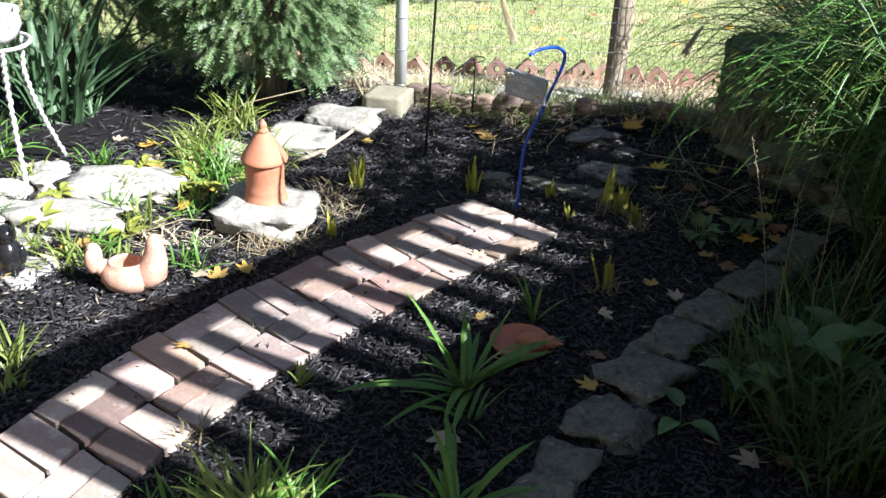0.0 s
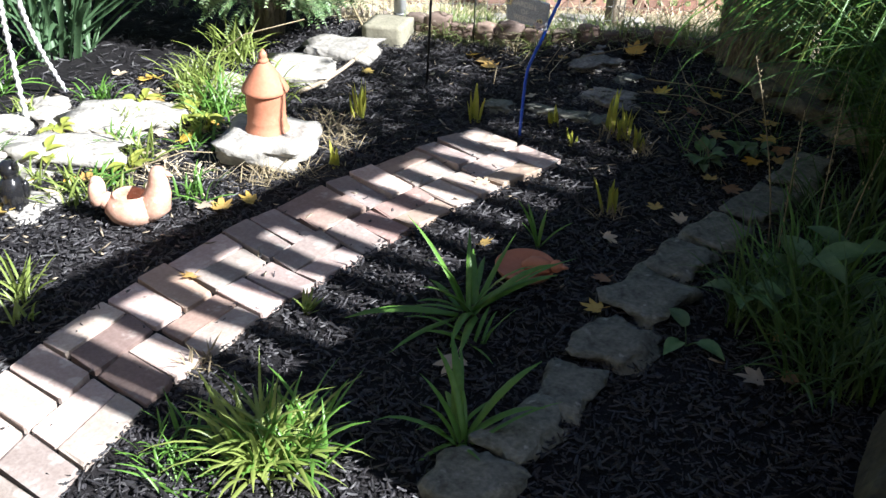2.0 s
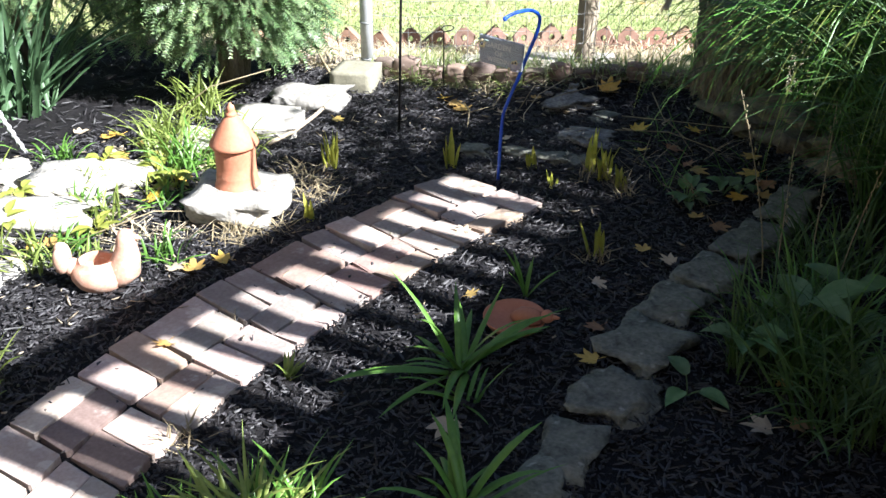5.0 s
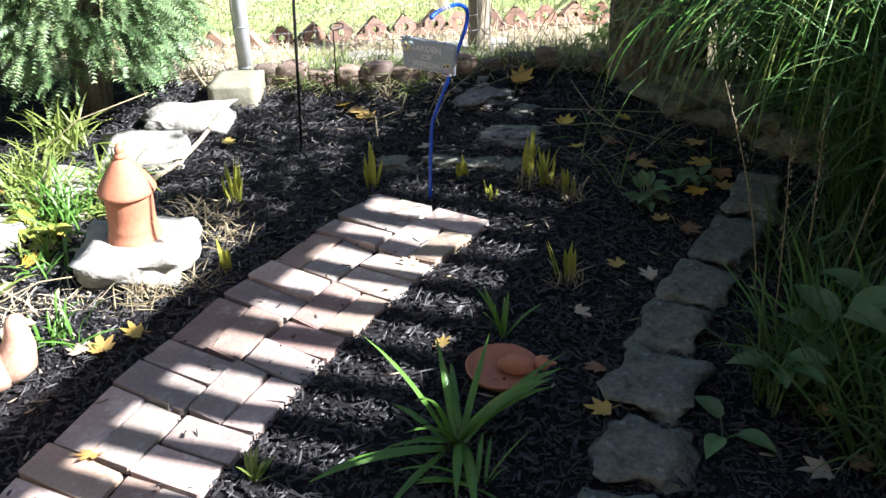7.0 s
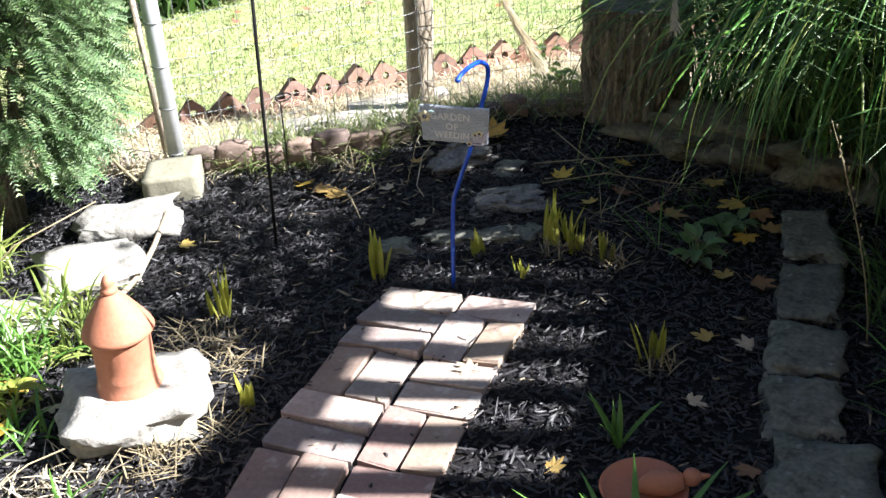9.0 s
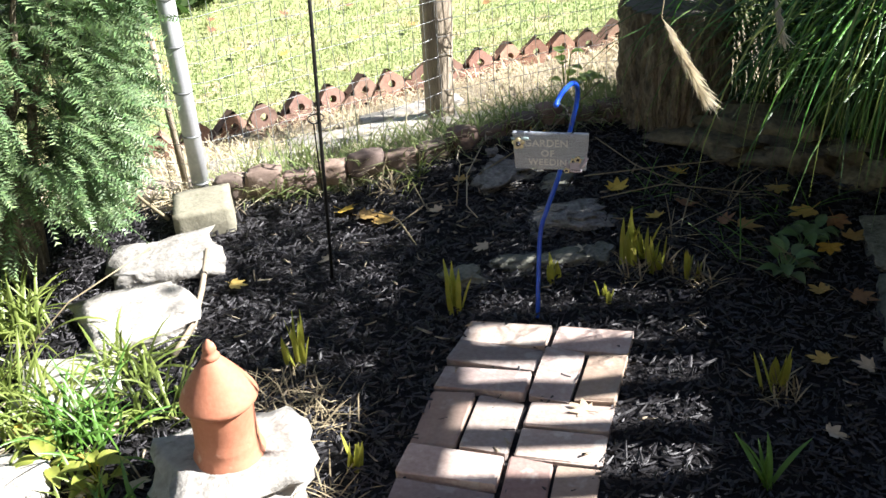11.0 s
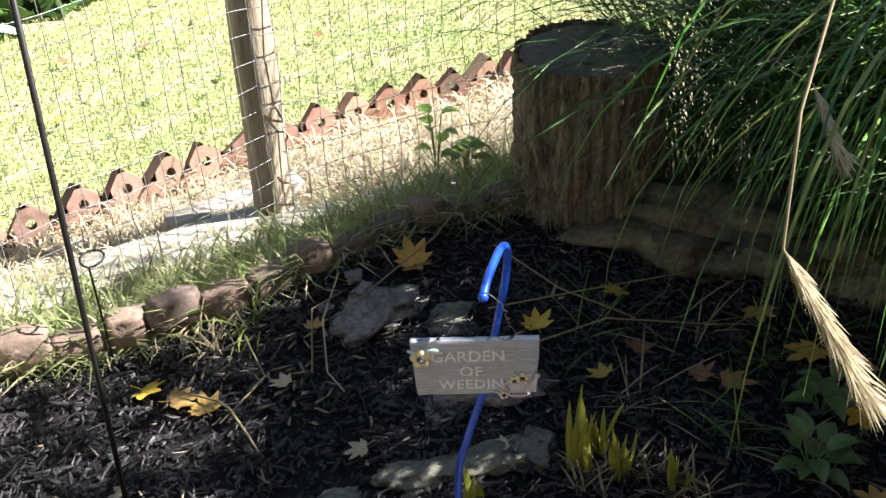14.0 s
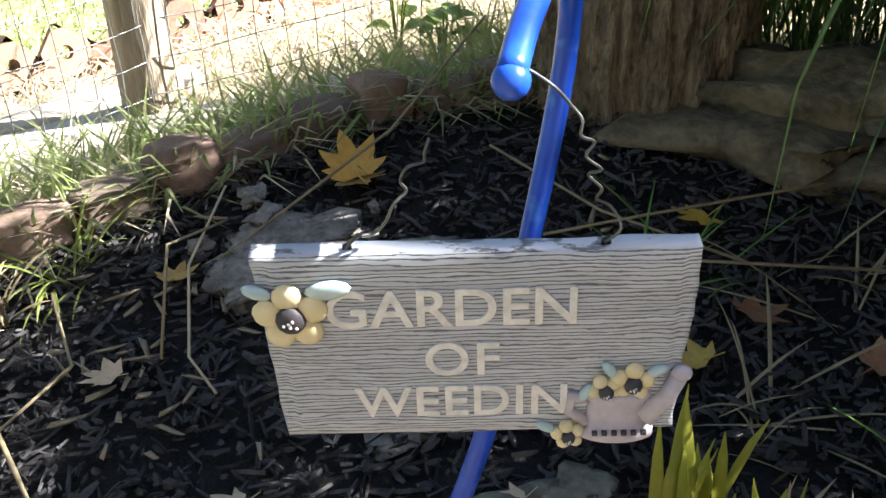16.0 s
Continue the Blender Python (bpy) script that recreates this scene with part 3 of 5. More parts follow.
# ---- fence ----
STEEL, WOOD = (-1.04, 0.84), (-0.372, 1.73)
ob = thing("steel_post", on_ground(*STEEL, -0.02), label="round galvanised steel fence post beside the concrete block", category="fence post")
s = Shape()
tube(s, [(0, 0, 0), (0.0, 0.0, 0.6), (0.0, 0, 1.35)], 0.030, 20)
part("tube", s, GALV, ob)
for z in (0.12, 0.3, 0.46, 0.62, 0.78, 0.94, 1.1):
    s = Shape()
    lathe(s, [(0.0305, 0), (0.0335, 0.002), (0.0335, 0.006), (0.0305, 0.008)], 16, (0, 0, z))
    part("tie_wire", s, WIRE, ob)
ob = thing("fence_stake", on_ground(-1.15, 0.95, -0.02), label="thin weathered wooden stake behind the fence post", category="stake")
s = Shape()
tube(s, [(0, 0, 0), (-0.035, 0.01, 0.74)], 0.012, 6)
part("bar", s, POSTWOOD, ob)

bm = bmesh.new()
bmesh.ops.create_cube(bm, size=1)
for v in bm.verts:
    v.co = Vector((v.co.x * 0.10, v.co.y * 0.095, (v.co.z + 0.5) * 1.5 - 0.05))
bmesh.ops.subdivide_edges(bm, edges=[e for e in bm.edges if abs(e.verts[0].co.z - e.verts[1].co.z) > 0.5], cuts=30)
bmesh.ops.bevel(bm, geom=[e for e in bm.edges if abs(e.verts[0].co.x - e.verts[1].co.x) < 1e-4 and abs(e.verts[0].co.y - e.verts[1].co.y) < 1e-4], offset=0.008, segments=2, affect="EDGES")
for v in bm.verts:
    v.co.x += 0.006 * noise.noise((v.co.x * 20, 0, v.co.z * 3)) + 0.012 * math.sin(v.co.z * 2)
    v.co.y += 0.004 * noise.noise((v.co.y * 20, 5, v.co.z * 3))
s = Shape()
bm.verts.index_update()
s.add([v.co for v in bm.verts], [[v.index for v in f.verts] for f in bm.faces])
bm.free()
ob = part("wooden_post", s, POSTWOOD)
ob.matrix_basis = pose(*on_ground(*WOOD), 0, 0, 34)
tagged(ob, label="square weathered wooden fence post with knots", category="fence post")


def wire_run(a, b, name):
    """Welded wire between two places: upright and level wires, a little slack."""
    a, b = Vector(a), Vector(b)
    ln = (b - a).length
    ob = thing("wire_fence", on_ground(*a), label="slack welded wire mesh strung between the fence posts", category="fence")
    origin = on_ground(*a)

    def spot(u, h):
        p = a.lerp(b, u)
        q = on_ground(p.x, p.y, 0.03 + h)
        sag = 0.02 * noise.noise((u * ln * 2, h * 3, 2)) + 0.012 * noise.noise((u * ln * 6, h * 7, 4))
        return q + Vector((sag, -sag * 1.3, 0.012 * noise.noise((u * ln * 3, h * 4, 9)))) - origin

    count = int(ln / 0.058)
    for i in range(count + 1):
        s = Shape()
        tube(s, [spot(i / count, 1.35 * j / 9) for j in range(10)], 0.0014, 3, False)
        part("upright_wire", s, WIRE, ob)
    for k in range(19):
        s = Shape()
        tube(s, [spot(i / count, 0.075 * k) for i in range(count + 1)], 0.0014, 3, False)
        part("level_wire", s, WIRE, ob)


wire_run((-3.6, 0.0), (STEEL[0], STEEL[1] + 0.035), "left")
wire_run((STEEL[0], STEEL[1] + 0.035), (WOOD[0] + 0.02, WOOD[1] - 0.055), "middle")
wire_run((WOOD[0] + 0.02, WOOD[1] - 0.055), (1.9, 2.75), "right")

# thin dark garden stakes
ob = thing("plant_stake", on_ground(-0.425, 0.35, -0.03), label="tall thin black iron plant stake in the mulch", category="stake")
s = Shape()
tube(s, [(0, 0, 0), (0.02, 0, 0.5), (0.055, 0, 1.3)], 0.0055, 8)
part("rod", s, DARKIRON, ob)
ob = thing("wire_stake", on_ground(-0.62, 0.90, -0.02), label="short rusty wire stake with a ring eye", category="stake")
s = Shape()
tube(s, [(0, 0, 0), (0, 0, 0.29)] + [(0.028 * math.sin(a * 0.524), 0.028 - 0.028 * math.cos(a * 0.524), 0.29 + 0.012 * math.sin(a * 0.262)) for a in range(1, 13)], 0.0028, 6)
part("wire", s, DARKIRON, ob)

# ---- stump ----
ob = thing("tree_stump", (0.56, 1.49, -0.025), label="upright sawn log stump with ridged grey-brown bark", category="stump")
s = Shape()
n, rings = 220, 84
for i in range(rings + 1):
    z = 0.57 * i / rings
    for j in range(n):
        w = 2 * math.pi * j / n
        c, q = math.cos(w), math.sin(w)
        ridge = min(0.022, abs(noise.noise((c * 6.5, q * 6.5, z * 3.2))) * 0.085) + 0.014 * abs(noise.noise((c * 13 + 3, q * 13, z * 14))) + 0.007 * noise.noise((c * 28, q * 28, z * 34))
        r = 0.186 + 0.02 * math.exp(-z * 9) + 0.012 * noise.noise((c, q, z)) + ridge - 0.012
        s.v.append((r * c, r * q, z))
for i in range(rings):
    for j in range(n):
        s.f.append((i * n + j, i * n + (j + 1) % n, (i + 1) * n + (j + 1) % n, (i + 1) * n + j))
part("bark", s, BARK, ob)
s = Shape()
for k, f in enumerate((1.0, 0.93, 0.75, 0.5, 0.25, 0.02)):
    for j in range(n):
        w = 2 * math.pi * j / n
        r = 0.184 * f
        s.v.append((r * math.cos(w), r * math.sin(w), 0.557 + (0.0 if k == 0 else 0.004) + 0.010 * noise.noise((r * 40 * math.cos(w), r * 40 * math.sin(w), 0)) * (k > 0)))
for k in range(5):
    for j in range(n):
        s.f.append((k * n + j, k * n + (j + 1) % n, (k + 1) * n + (j + 1) % n, (k + 1) * n + j))
part("cut_top", s, ENDGRAIN, ob, "dark weathered sawn top with cracks")

# ---- yew shrub ----
def yew(x, y, height, radius, seed, sprigs):
    r = random.Random(seed)
    ob = thing("yew_shrub", on_ground(x, y, -0.03), label="dense dark green yew shrub with flat needled sprays", category="shrub")
    trunk, crown = Shape(), Shape()
    tips = []
    for i in range(9):
        az = i * 0.7 + r.uniform(-0.3, 0.3)
        out = radius * r.uniform(0.35, 0.8)
        top = height * r.uniform(0.55, 0.95)
        pts = [Vector((0.05 * math.cos(az), 0.05 * math.sin(az), 0))]
        for k in range(1, 6):
            t = k / 5
            pts.append(Vector((out * t ** 1.3 * math.cos(az) + 0.05 * r.uniform(-1, 1), out * t ** 1.3 * math.sin(az) + 0.05 * r.uniform(-1, 1), top * t)))
        tube(trunk, pts, [0.028, 0.024, 0.019, 0.014, 0.009, 0.004], 6)
    clumps = [(r.uniform(0, 6.283), math.asin(r.uniform(-0.8, 1)), r.uniform(0.78, 1.06)) for i in range(sprigs // 26)]
    for i in range(sprigs):
        az, el, far = clumps[i % len(clumps)]
        az, el = az + r.gauss(0, 0.11) / max(0.3, math.cos(el)), el + r.gauss(0, 0.10)
        shell = far * (1 - abs(r.gauss(0, 0.11))) * (1 + 0.28 * noise.noise((math.cos(az) * 2.2 + seed, math.sin(az) * 2.2, el * 2.2)))
        c = Vector((radius * shell * math.cos(el) * math.cos(az), radius * shell * math.cos(el) * math.sin(az), height * 0.52 + height * 0.5 * shell * math.sin(el)))
        if c.z < 0.2:
            continue
        d = Vector((math.cos(az) * math.cos(el), math.sin(az) * math.cos(el), math.sin(el) * 0.5 + r.uniform(-0.5, 0.35))).normalized()
        d = (d + Vector((r.uniform(-0.5, 0.5), r.uniform(-0.5, 0.5), r.uniform(-0.4, 0.4)))).normalized()
        a, b = frame_of(d)
        w = r.uniform(0, 6.283)
        side = a * math.cos(w) + b * math.sin(w)
        side = (side - Vector((0, 0, 1)) * side.z * 0.6).normalized()
        ln = r.uniform(0.06, 0.13)
        pairs = 10
        up = d.cross(side)
        for k in range(pairs):
            t = k / pairs
            p = c + d * ln * t - Vector((0, 0, 0.02 * t * t))
            for sg in (1, -1):
                q = (side * sg + d * 0.55 + up * r.uniform(-0.15, 0.5)).normalized() * 0.028 * (1 - 0.45 * t)
                o = d * 0.0042
                k0 = len(crown.v)
                crown.v += [tuple(p - o), tuple(p + q), tuple(p + o)]
                crown.f.append((k0, k0 + 1, k0 + 2))
        k0 = len(crown.v)
        crown.v += [tuple(c - side * 0.0012), tuple(c + side * 0.0012), tuple(c + d * ln)]
        crown.f.append((k0, k0 + 1, k0 + 2))
    part("trunk", trunk, BARK, ob)
    part("crown", crown, NEEDLE, ob, kind="stuff")


yew(-1.47, 0.36, 1.6, 0.50, 3, 10000)
yew(-2.6, 0.0, 1.6, 0.72, 5, 6000)

# ---- iris and tall grass ----
tuft("iris_clump", -2.04, -0.46, 54, 0.85, 0.032, IRIS, "tall clump of sword-shaped dark green iris leaves", "plant", 0.20, (0.05, 0.95), (0.1, 1.1), 11, segs=5)
tuft("iris_clump", -2.45, -0.85, 40, 0.8, 0.032, IRIS, "tall clump of sword-shaped dark green iris leaves", "plant", 0.2, (0.05, 0.9), (0.1, 1.0), 12, segs=5)
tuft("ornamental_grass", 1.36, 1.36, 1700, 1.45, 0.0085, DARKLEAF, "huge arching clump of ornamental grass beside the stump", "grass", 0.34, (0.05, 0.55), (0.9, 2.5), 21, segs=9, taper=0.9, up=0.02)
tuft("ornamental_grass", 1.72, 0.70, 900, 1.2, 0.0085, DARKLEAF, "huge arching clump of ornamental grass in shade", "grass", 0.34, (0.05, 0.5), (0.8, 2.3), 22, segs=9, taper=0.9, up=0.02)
# shade is put into this clump's dark leaf colour
tuft("ornamental_grass", 1.05, 1.70, 500, 1.35, 0.0075, DARKLEAF, "arching ornamental grass behind the stump, coloured dark for shade", "grass", 0.3, (0.05, 0.6), (0.8, 2.2), 23, segs=9, taper=0.9, up=0.02)

tuft("ornamental_grass", 1.42, 1.10, 150, 1.75, 0.009, STRAP, "long green grass blades hanging over the bed", "grass", 0.24, (0.0, 0.25), (2.7, 3.2), 24, segs=14, taper=0.9, up=0.02, facing=(4.35, 0.38))
# sunlit highlights of the same grass, put into a paler leaf colour
tuft("ornamental_grass", 1.40, 1.12, 85, 1.8, 0.008, BRIGHT, "grass blades hanging over the bed, coloured paler as if sunlit", "grass", 0.24, (0.0, 0.25), (2.7, 3.2), 25, segs=14, taper=0.9, up=0.02, facing=(4.3, 0.42))

# ---- clay lantern house on its stone ----
POT = (-0.365, -0.59)
stone("plinth_stone", *POT, (0.33, 0.29, 0.125), 30, 7, LIME, "rounded white stone plinth carrying a clay birdhouse", -0.012, 0.3, worn=0.5)
ob = thing("clay_birdhouse", on_ground(POT[0] - 0.015, POT[1] + 0.01, 0.095), label="terracotta birdhouse with a conical roof and knob", category="birdhouse")
s = Shape()
lathe(s, [(0.001, 0.0), (0.078, 0.0), (0.084, 0.004), (0.083, 0.016), (0.077, 0.026), (0.073, 0.05), (0.0735, 0.056), (0.0715, 0.06), (0.0715, 0.1), (0.073, 0.15), (0.074, 0.17), (0.068, 0.175)], 40, wob=0.012)
part("body", s, TERRA, ob)
s = Shape()
lathe(s, [(0.070, 0.166), (0.084, 0.165), (0.088, 0.170), (0.085, 0.178), (0.076, 0.194), (0.062, 0.216), (0.047, 0.238), (0.033, 0.257), (0.022, 0.270), (0.014, 0.276), (0.001, 0.277)], 40, wob=0.012)
part("roof", s, TERRA, ob)
s = Shape()
lathe(s, [(0.018, 0.272), (0.021, 0.278), (0.018, 0.284), (0.013, 0.290), (0.016, 0.296), (0.012, 0.308), (0.005, 0.318), (0.001, 0.322)], 20, wob=0.05)
part("knob", s, TERRA, ob)
s = Shape()
tube(s, [(-0.006, 0, 0.287), (-0.034, 0.004, 0.268), (-0.066, 0.006, 0.232), (-0.088, 0.004, 0.185), (-0.096, 0, 0.14), (-0.084, -0.004, 0.105), (-0.074, -0.004, 0.10)], 0.0012, 6)
part("wire_hanger", s, DARKWIRE, ob, "thin rusty wire hanger")
ob.scale = (0.98, 0.98, 1.0)

# ---- clay hen planter ----
ob = thing("hen_planter", on_ground(-0.315, -1.225, -0.006), 40, label="dusty terracotta hen-shaped planter with an open back", category="planter")
s = Shape()
lathe(s, [(0.001, 0.0), (0.045, 0.0), (0.068, 0.018), (0.080, 0.045), (0.078, 0.07), (0.066, 0.09), (0.053, 0.10), (0.053, 0.106), (0.047, 0.106), (0.046, 0.098), (0.056, 0.07), (0.05, 0.03), (0.001, 0.025)], 36, squash=(1.12, 0.92), wob=0.02)
part("bowl", s, DUSTY, ob)
s = Shape()
tube(s, [(0.02, 0, 0.045), (0.055, 0, 0.05), (0.082, 0, 0.075), (0.093, 0, 0.115), (0.096, 0, 0.15), (0.098, 0, 0.178), (0.098, 0, 0.198), (0.097, 0, 0.208)], [0.03, 0.05, 0.052, 0.042, 0.033, 0.030, 0.022, 0.006], 20)
part("neck", s, DUSTY, ob)
s = Shape()
tube(s, [(0.118, 0, 0.182), (0.134, 0, 0.179), (0.146, 0, 0.174)], [0.012, 0.009, 0.002], 8)
part("beak", s, DUSTY, ob)
s = Shape()
for a in (-0.3, 0.0, 0.3):
    ball(s, (-0.098 - 0.012 * math.cos(a), 0.028 * math.sin(a * 3), 0.10 + 0.02 * math.cos(a * 4)), (0.024, 0.018, 0.045), 12, 8)
ball(s, (-0.082, 0, 0.075), (0.03, 0.03, 0.03), 12, 8)
part("tail", s, DUSTY, ob)

# ---- black glazed figure, one plain mesh ----
s = Shape()
lathe(s, [(0.001, 0), (0.048, 0), (0.05, 0.01), (0.042, 0.018), (0.050, 0.04), (0.053, 0.065), (0.045, 0.09), (0.032, 0.108), (0.027, 0.112), (0.034, 0.122), (0.038, 0.138), (0.034, 0.154), (0.02, 0.165), (0.001, 0.168)], 28, squash=(1.0, 0.9))
for sg in (1, -1):
    tube(s, [(0.02, sg * 0.022, 0.15), (0.02, sg * 0.028, 0.178)], [0.012, 0.002], 8)
    ball(s, (0.045, sg * 0.022, 0.012), (0.02, 0.013, 0.012), 10, 6)
    ball(s, (0.01, sg * 0.046, 0.065), (0.018, 0.014, 0.035), 10, 6)
ob = part("cat_statue", s, BLACKGLAZE)
ob.matrix_basis = pose(*on_ground(-0.68, -1.44, 0.012), 0, 0, -40)
tagged(ob, label="glossy black ceramic cat statue on a pale stone", category="statue")

# ---- white twisted plant stand ----
ob = thing("plant_stand", on_ground(-1.46, -0.98, -0.01), label="white twisted wrought-iron plant stand with a bowl", category="plant stand")
for k in range(3):
    az = radians(-20 + 120 * k)
    s = Shape()
    pts = []
    for i in range(140):
        t = i / 139
        r = 0.25 - 0.16 * math.sin(t * math.pi * 0.5) + 0.03 * max(0, t - 0.75) * 4
        a = t * 110
        pts.append((r * math.cos(az) + 0.003 * math.cos(a), r * math.sin(az) + 0.003 * math.sin(a), 0.005 + 0.57 * t))
    tube(s, pts, 0.0105, 4)
    part("leg", s, WHITEPAINT, ob)
s = Shape()
tube(s, [(0.125 * math.cos(a / 16 * 6.2832), 0.125 * math.sin(a / 16 * 6.2832), 0.575) for a in range(17)], 0.008, 8, False)
part("ring", s, WHITEPAINT, ob)
s = Shape()
lathe(s, [(0.001, 0.57), (0.05, 0.57), (0.082, 0.60), (0.10, 0.64), (0.092, 0.68), (0.098, 0.70), (0.088, 0.70), (0.082, 0.65), (0.001, 0.60)], 28, wob=0.12)
part("bowl", s, WHITEPAINT, ob, "chipped white bowl")

# ---- clay saucer with a bird ----
ob = thing("bird_saucer", on_ground(0.873, -0.65, 0.004), 15, label="terracotta saucer with a small clay bird on its rim", category="bird bath")
s = Shape()
lathe(s, [(0.001, 0.0), (0.06, 0.0), (0.080, 0.010), (0.090, 0.026), (0.093, 0.032), (0.088, 0.034), (0.078, 0.021), (0.05, 0.013), (0.001, 0.011)], 44, wob=0.01)
part("dish", s, TERRA, ob)
s = Shape()
tube(s, [(-0.01, 0.01, 0.022), (0.02, 0.005, 0.036), (0.05, 0, 0.042), (0.08, 0, 0.046)], [0.012, 0.027, 0.028, 0.018], 14)
ball(s, (0.098, 0, 0.056), 0.02, 14, 10)
tube(s, [(0.11, 0, 0.056), (0.135, 0, 0.06)], [0.011, 0.003], 8)
part("bird", s, TERRA, ob)

# ---- blue crook and hanging sign ----
HOOK = on_ground(0.222, 0.165, -0.05)
ob = thing("blue_crook", HOOK, label="slender blue enamelled shepherd's crook stuck in the mulch", category="garden hook")
s = Shape()
tip = Vector((0.284, 0.091, 0.756)) - HOOK
bends = [Vector((0, 0, 0))] + [Vector(p) - HOOK for p in ((0.231, 0.168, 0.33), (0.250, 0.176, 0.42), (0.276, 0.190, 0.50), (0.297, 0.216, 0.59), (0.316, 0.245, 0.675), (0.321, 0.248, 0.728), (0.313, 0.216, 0.757), (0.302, 0.167, 0.766), (0.291, 0.122, 0.764))] + [tip]
pts = []
for i in range(len(bends) - 1):
    p0, p1, p2, p3 = bends[max(0, i - 1)], bends[i], bends[i + 1], bends[min(len(bends) - 1, i + 2)]
    for k in range(4):
        u = k / 4
        pts.append(0.5 * (2 * p1 + (p2 - p0) * u + (2 * p0 - 5 * p1 + 4 * p2 - p3) * u * u + (3 * p1 - p0 - 3 * p2 + p3) * u ** 3))
pts.append(tip)
tube(s, pts, 0.0062, 14)
part("rod", s, BLUE, ob)
s = Shape()
ball(s, tip - Vector((0, 0, 0.002)), 0.0076, 16, 10)
part("ball_end", s, BLUE, ob)
SX, SZ, SY = 0.2695, 0.629, 0.097
ob = ob_sign = thing("garden_sign", (SX, SY, SZ), label="weathered grey wood-grained sign with cream carved letters, hanging by wire", category="sign")
bm = bmesh.new()
bmesh.ops.create_grid(bm, x_segments=72, y_segments=40, size=0.5)
k = len(bm.verts)
r = bmesh.ops.extrude_face_region(bm, geom=bm.faces[:])
for v in [g for g in r["geom"] if isinstance(g, bmesh.types.BMVert)]:
    v.co.z += 1
for v in bm.verts:
    u, w, d = v.co.x, v.co.y, v.co.z
    half = 0.0966 - 0.0065 * (0.5 - w) ** 1.2
    x = u * 2 * half
    z = w * 0.1015 + 0.0012 * noise.noise((u * 6, 0, w)) * (abs(w) > 0.49)
    if abs(u) > 0.49:
        x += 0.0012 * noise.noise((0, w * 9, u))
    y = (0.5 - d) * 0.012
    if d > 0.5:
        y -= 0.0004 * noise.noise((x * 18, 0, z * 260))
        if abs(u) > 0.47 or abs(w) > 0.46:
            y += 0.0014
    v.co = Vector((x, y, z))
bm.verts.index_update()
s = Shape()
s.add([v.co for v in bm.verts], [[v.index for v in f.verts] for f in bm.faces])
bm.free()
board = part("board", s, RESIN, ob)


def lettering(text, x, z, size, spacing, parent):
    cu = bpy.data.curves.new("letters", "FONT")
    cu.body, cu.size, cu.align_x, cu.align_y, cu.extrude, cu.bevel_depth, cu.offset = text, size, "CENTER", "CENTER", 0.0007, 0.0005, 0.0
    cu.space_character = spacing
    tmp = new("letters", cu)
    bpy.context.view_layer.update()
    me = bpy.data.meshes.new_from_object(tmp.evaluated_get(bpy.context.evaluated_depsgraph_get()))
    bpy.data.objects.remove(tmp)
    me.materials.clear()
    me.materials.append(LETTER)
    o = new("lettering", me)
    o.parent = parent
    o.matrix_basis = pose(x, -0.0062, z, 90, 0, 0)
    tagged(o, label="cream carved words " + text)


lettering("GARDEN", -0.0108, 0.0225, 0.0275, 1.02, ob)
lettering("OF", -0.0070, -0.0060, 0.0255, 1.12, ob)
lettering("WEEDIN", -0.0072, -0.0305, 0.0245, 1.08, ob)


def flower(x, z, r, parent, turn=0.0):
    s = Shape()
    for i in range(5):
        a = turn + i * 1.2566
        ball(s, (x + r * 0.62 * math.cos(a), -0.008, z + r * 0.62 * math.sin(a)), (r * 0.42, 0.0035, r * 0.42), 12, 6)
    f = part("flower", s, PETAL, parent, "cream moulded flower")
    s = Shape()
    ball(s, (x, -0.0105, z), (r * 0.42, 0.004, r * 0.42), 12, 6)
    part("flower_heart", s, SEED, f)
    s = Shape()
    for i in range(6):
        ball(s, (x + r * 0.2 * math.cos(i * 2.4) * (i / 5), -0.0143, z + r * 0.2 * math.sin(i * 2.4) * (i / 5)), (r * 0.05, 0.0006, r * 0.05), 6, 4)
    part("dots", s, DOT, f)


def moulded_leaf(x, z, ln, a, parent):
    s = Shape()
    ball(s, (0, 0, 0), (ln / 2, 0.003, ln / 4.4), 12, 6)
    s.v = [(x + px * math.cos(a) - pz * math.sin(a), -0.0075 + py, z + px * math.sin(a) + pz * math.cos(a)) for px, py, pz in s.v]
    part("moulded_leaf", s, AQUA, parent, "pale aqua moulded leaf")


flower(-0.081, 0.0215, 0.0168, ob, 0.4)
moulded_leaf(-0.064, 0.0350, 0.021, 0.12, ob)
moulded_leaf(-0.095, 0.0345, 0.014, 2.8, ob)
s = Shape()
cx, cz = 0.064, -0.034
prof = [(0.0155, -0.019), (0.0175, -0.018), (0.0175, -0.014), (0.0145, -0.013), (0.0135, 0.003), (0.0155, 0.005), (0.0155, 0.008), (0.012, 0.009)]
lathe(s, prof, 24, (cx, -0.006, cz), squash=(1, 0.42))
can = part("watering_can", s, LILAC, ob, "lilac moulded watering can full of flowers")
s = Shape()
tube(s, [(cx + 0.012, -0.007, cz - 0.006), (cx + 0.022, -0.007, cz + 0.004), (cx + 0.027, -0.008, cz + 0.017)], [0.006, 0.0045, 0.004], 10)
ball(s, (cx + 0.028, -0.008, cz + 0.019), (0.005, 0.004, 0.004), 10, 6)
part("spout", s, LILAC, can)
s = Shape()
tube(s, [(cx - 0.013, -0.006, cz + 0.004), (cx - 0.021, -0.006, cz + 0.006), (cx - 0.0225, -0.006, cz - 0.003), (cx - 0.014, -0.006, cz - 0.010)], 0.0032, 8)
